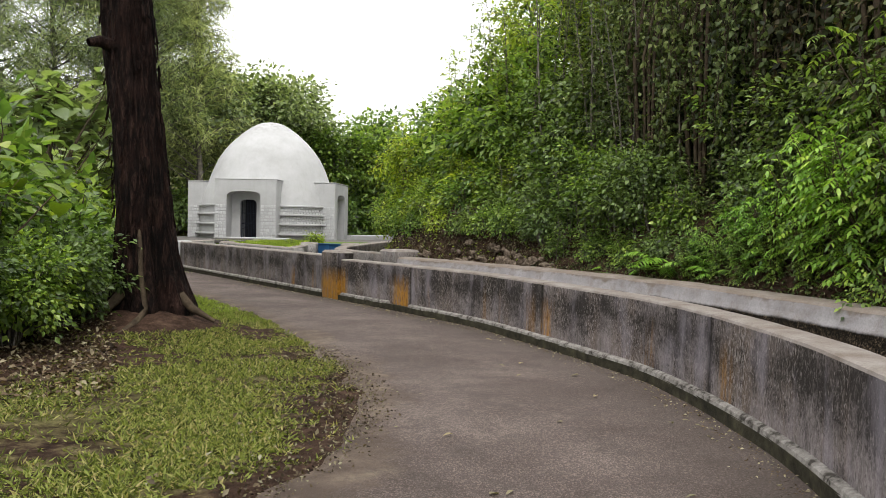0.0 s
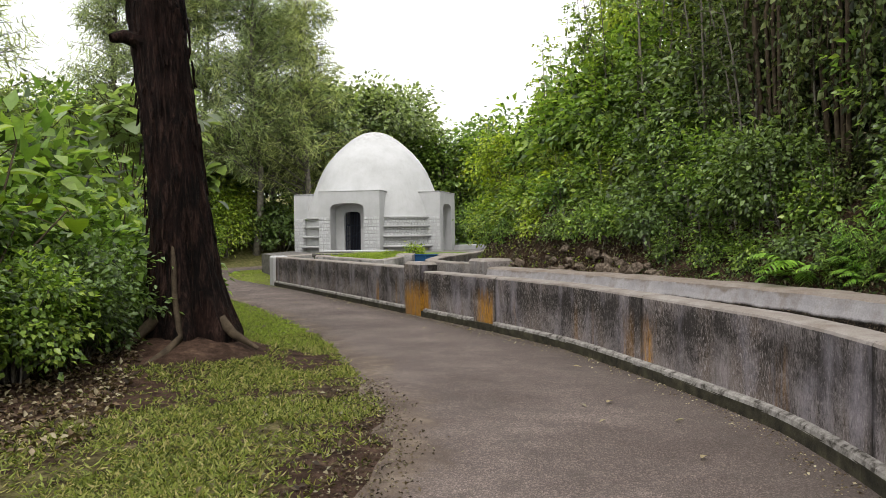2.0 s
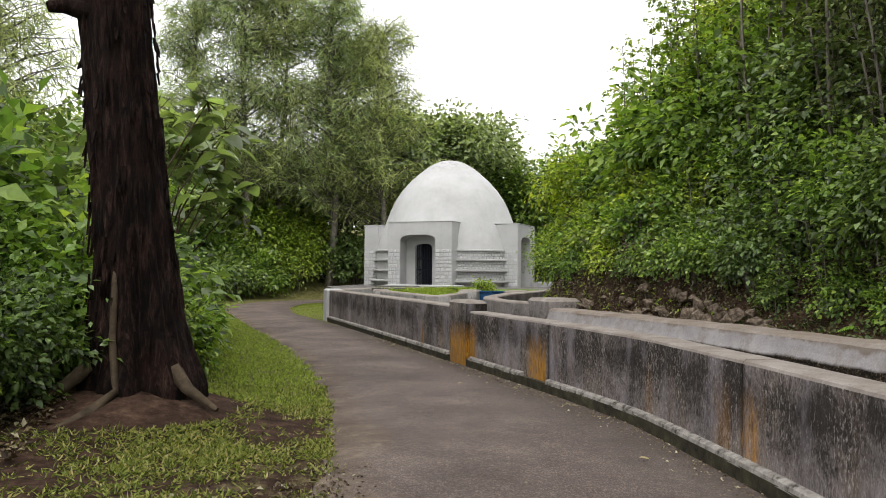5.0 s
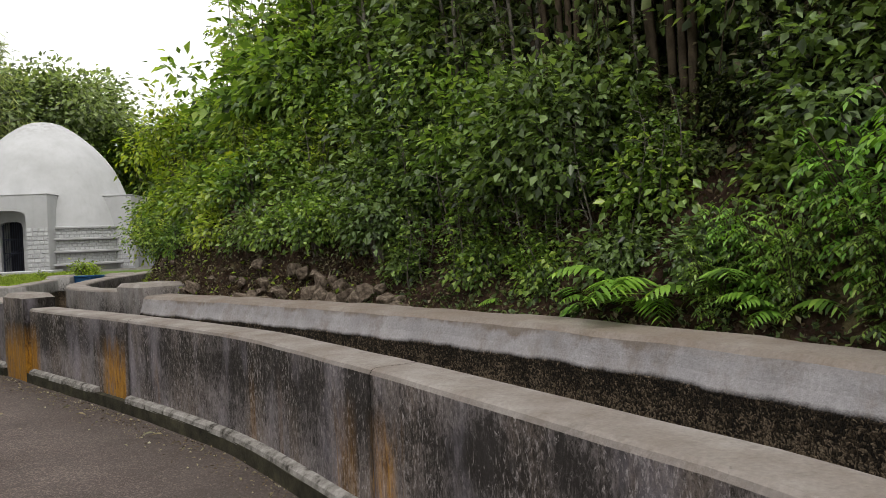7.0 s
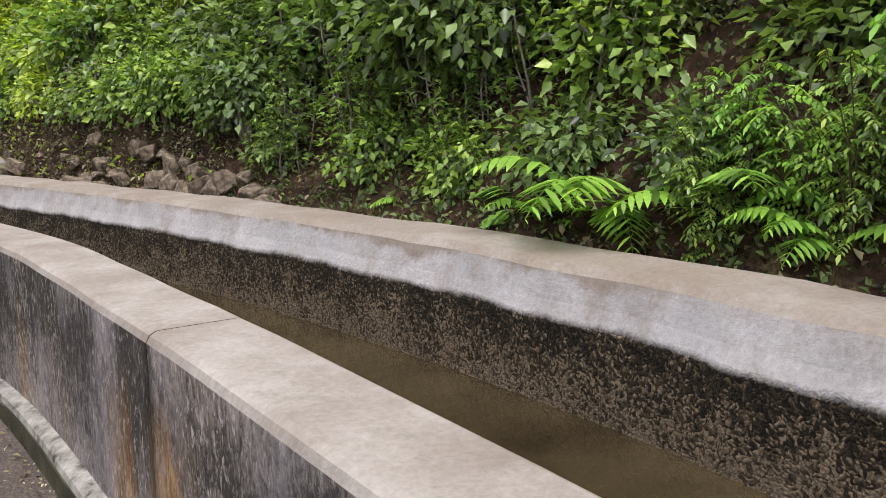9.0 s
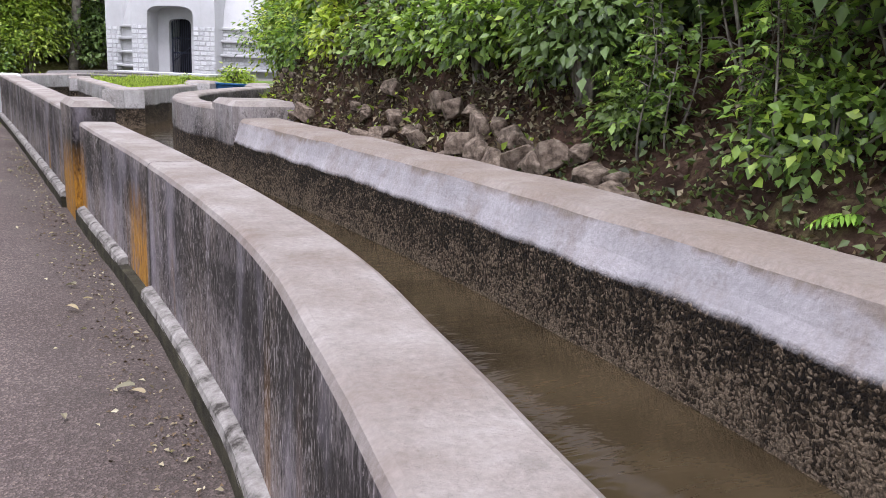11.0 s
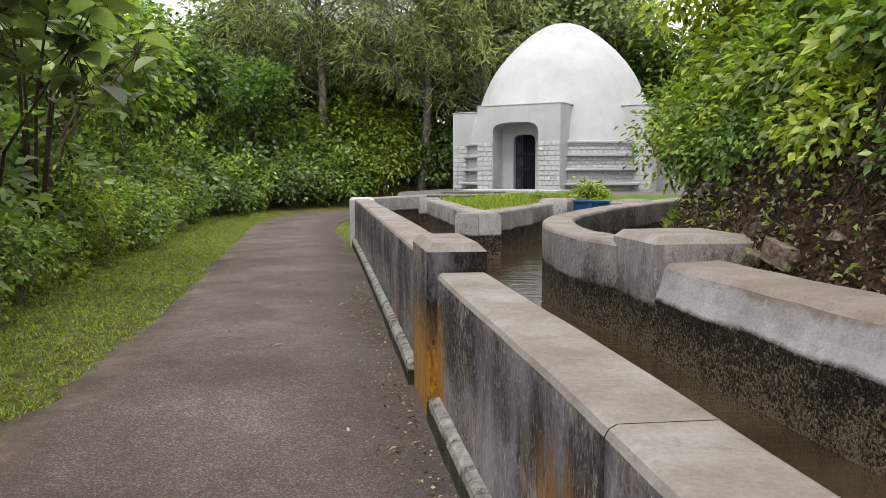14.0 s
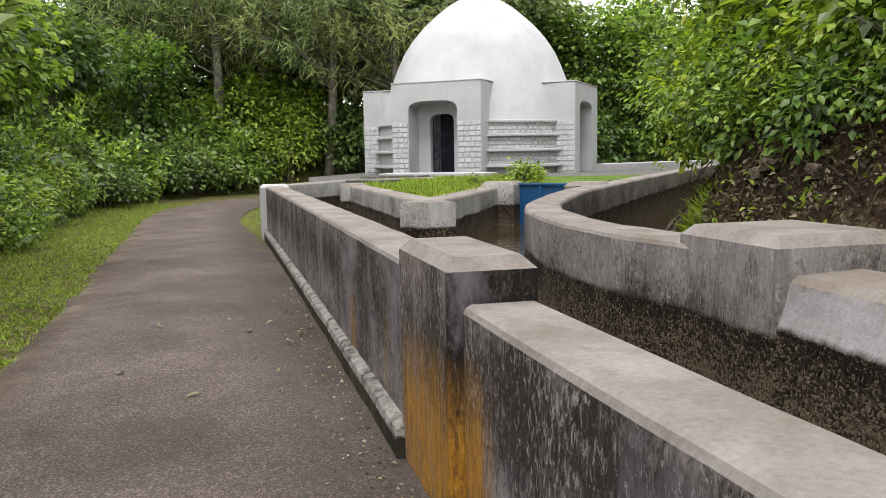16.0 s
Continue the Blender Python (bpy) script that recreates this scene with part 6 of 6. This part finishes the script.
def litter(name, label, count, mat, size, seed, where, lift=0.012, tilt=0.35):
    """Loose leaves that lie on the ground, too many to count."""
    rng = np.random.default_rng(seed)
    r2 = random.Random(seed)
    spots = []
    while len(spots) < count:
        x, yy = where(r2)
        spots.append((x, yy, ground_height(x, yy) + lift * (0.5 + r2.random())))
    sp = np.array(spots)
    ax = rng.normal(size=sp.shape) * np.array([1, 1, tilt])
    up = np.array([0, 0, 1.0]) + rng.normal(size=sp.shape) * tilt
    L = size * (0.5 + rng.random(len(sp)))
    v, t = leaf_arrays(sp, ax, up, L, L * 0.28, 0.3)
    return tagged(new(name, fast_mesh(name, v, t, mat)), label, "leaf litter", kind="stuff")


def on_bank(r):
    yy = r.uniform(2.5, 22.0)
    return bank_edge(yy) + 0.04 + r.random() ** 1.5 * 2.6, yy


def on_near_bank(r):
    yy = r.uniform(2.5, 13.5)
    return bank_edge(yy) + 0.04 + r.random() ** 1.5 * 2.0, yy


def on_upper_bank(r):
    yy = r.uniform(13.5, 21.5)
    return bank_edge(yy) + 0.04 + r.random() * 0.8, yy


def on_verge(r):
    yy = r.uniform(8.6, 16.5)
    return left_edge(yy) - 2.6 - abs(r.gauss(0, 1.0)), yy


def on_edge(r):
    yy = r.uniform(3.0, 10.5)
    return left_edge(yy) - 0.1 - abs(r.gauss(0, 0.8)), yy


litter("leaf_litter", "brown dry leaf litter on the soil bank", 12000, L_DEAD, 0.05, 71, on_bank, 0.03, 0.7)
litter("ground_cover", "small dark green weeds creeping over the bank", 8000, L_SHADE, 0.05, 72, on_near_bank, 0.06, 0.9)
litter("ground_cover", "yellow-green seedlings sprouting from the soil bank", 900, L_YEL, 0.06, 75, on_upper_bank, 0.09, 0.9)
litter("leaf_litter", "brown dry fronds and leaves caught on the steep bank", 11000, L_DEAD, 0.042, 76, on_upper_bank, 0.05, 0.9)
litter("leaf_litter", "brown dry leaf litter under the thicket", 3500, L_DEAD, 0.07, 73, on_verge, 0.02, 0.5)
litter("leaf_litter", "dry leaf scraps among the thin grass", 900, L_DEAD, 0.05, 74, on_edge, 0.02, 0.5)


def by_wall(r):
    yy = r.uniform(2.0, 24.0)
    e = float(np.interp(yy, RIGHT_LINE[:, 1], RIGHT_LINE[:, 0]))
    return e - 0.1 - abs(r.gauss(0, 0.22)), yy


def by_grass(r):
    yy = r.uniform(3.0, 11.0)
    return left_edge(yy) + r.gauss(0.05, 0.22), yy


shed = litter("leaf_litter", "crumbs of soil and dry grass along the ragged asphalt edge", 2600, L_DEAD, 0.03, 77, by_grass, 0.006, 0.5)
shed.location.z = 0.03
debris = litter("leaf_litter", "crumbs of soil and leaf along the wall foot", 2600, L_DEAD, 0.022, 75, by_wall, 0.004, 0.4)
debris.location.z = 0.035
grit = litter("leaf_litter", "pale crumbs of leaf along the wall foot", 500, L_PALE, 0.03, 76, by_wall, 0.004, 0.4)
grit.location.z = 0.036


# ---- litter ----
def fallen_leaf(seed):
    rng = random.Random(seed)
    bm = bmesh.new()
    broad_blade(bm, Vector((0, 0, 0.012)), Vector((1, 0, 0.08)), Vector((0, 0, 1)), 0.11, 0.028, 0.25, 5)
    return tagged(part("fallen_leaf", bm, L_PALE, None), "dry curled leaf lying on the asphalt", "leaf", group="fallen leaves")


LEAVES = [fallen_leaf(s) for s in range(2)]
rl = random.Random(77)
spots = [(6.85, 8.38), (7.13, 8.33), (8.62, 13.18), (8.29, 12.97), (8.52, 14.82)]
while len(spots) < 44:
    yy = rl.uniform(3, 26)
    a, b = left_edge(yy), float(np.interp(yy, RIGHT_LINE[:, 1], RIGHT_LINE[:, 0]))
    spots.append((b - 0.15 - abs(rl.gauss(0, 0.35)) * (b - a) * 0.9, yy))
for k, (x, yy) in enumerate(spots):
    ob = LEAVES[k % 2]
    m = pose(x, yy, 0.045, rl.uniform(-8, 8), rl.uniform(-8, 8), rl.uniform(0, 360))
    s = rl.uniform(0.45, 0.95)
    if k > 1:
        ob = copy_thing(ob, m)
    ob.matrix_basis = m @ Matrix.Diagonal((s, s, s, 1))


# ---- stones of the house, laid last ----
def brick_mesh():
    bm = bmesh.new()
    box(bm, -0.5, 0.5, -0.5, 0.5, -0.5, 0.5)
    for v in bm.verts:
        if v.co.y < 0:
            v.co.x *= 0.9
            v.co.z *= 0.86
    me = bpy.data.meshes.new("brick")
    bmesh.ops.recalc_face_normals(bm, faces=bm.faces)
    bm.to_mesh(me)
    bm.free()
    me.materials.append(M_BRICK)
    return me


BRICK = brick_mesh()
rb = random.Random(9)


def lay(local, wdt, hgt):
    ob = new("brick", BRICK)
    ob.parent = HOUSE
    ob.matrix_basis = local @ Matrix.Diagonal((wdt * rb.uniform(0.9, 1.0), 0.045, hgt * rb.uniform(0.88, 1.0), 1))


def course(face, a, b, z, hgt):
    x = a
    while x < b - 0.08:
        w = min(rb.uniform(0.17, 0.27), b - x)
        if b - x - w < 0.1:
            w = b - x
        lay(face @ pose(x + w / 2, 0, z + hgt / 2), w - 0.03, hgt - 0.03)
        x += w


FRONT = pose(0, -END - 0.004, 0)
for r in range(10):
    z, hgt = 0.98 + r * 0.178, 0.178
    course(FRONT, -HALF + 0.01, -1.03, z, hgt)
    course(FRONT, 0.81, HALF - 0.01, z, hgt)
    course(pose(0, -HALF - 0.004, 0), -END + 0.02, -3.5, z, hgt)
    course(pose(0, -HALF - 0.004, 0), 3.5, END - 0.02, z, hgt)
# round the drum between front and side porches, three courses to a ledge
for lo in (1.27, 1.8, 2.32):
    for r in range(3):
        for k in range(14):
            a = -90 + 25.5 + (k + (r % 2) * 0.5) * 2.95
            if a > -25:
                continue
            m = pose(0, 0, 0, 0, 0, a + 90) @ pose(0, -3.85, lo + 0.055 + r * 0.138)
            lay(m, 0.17, 0.112)
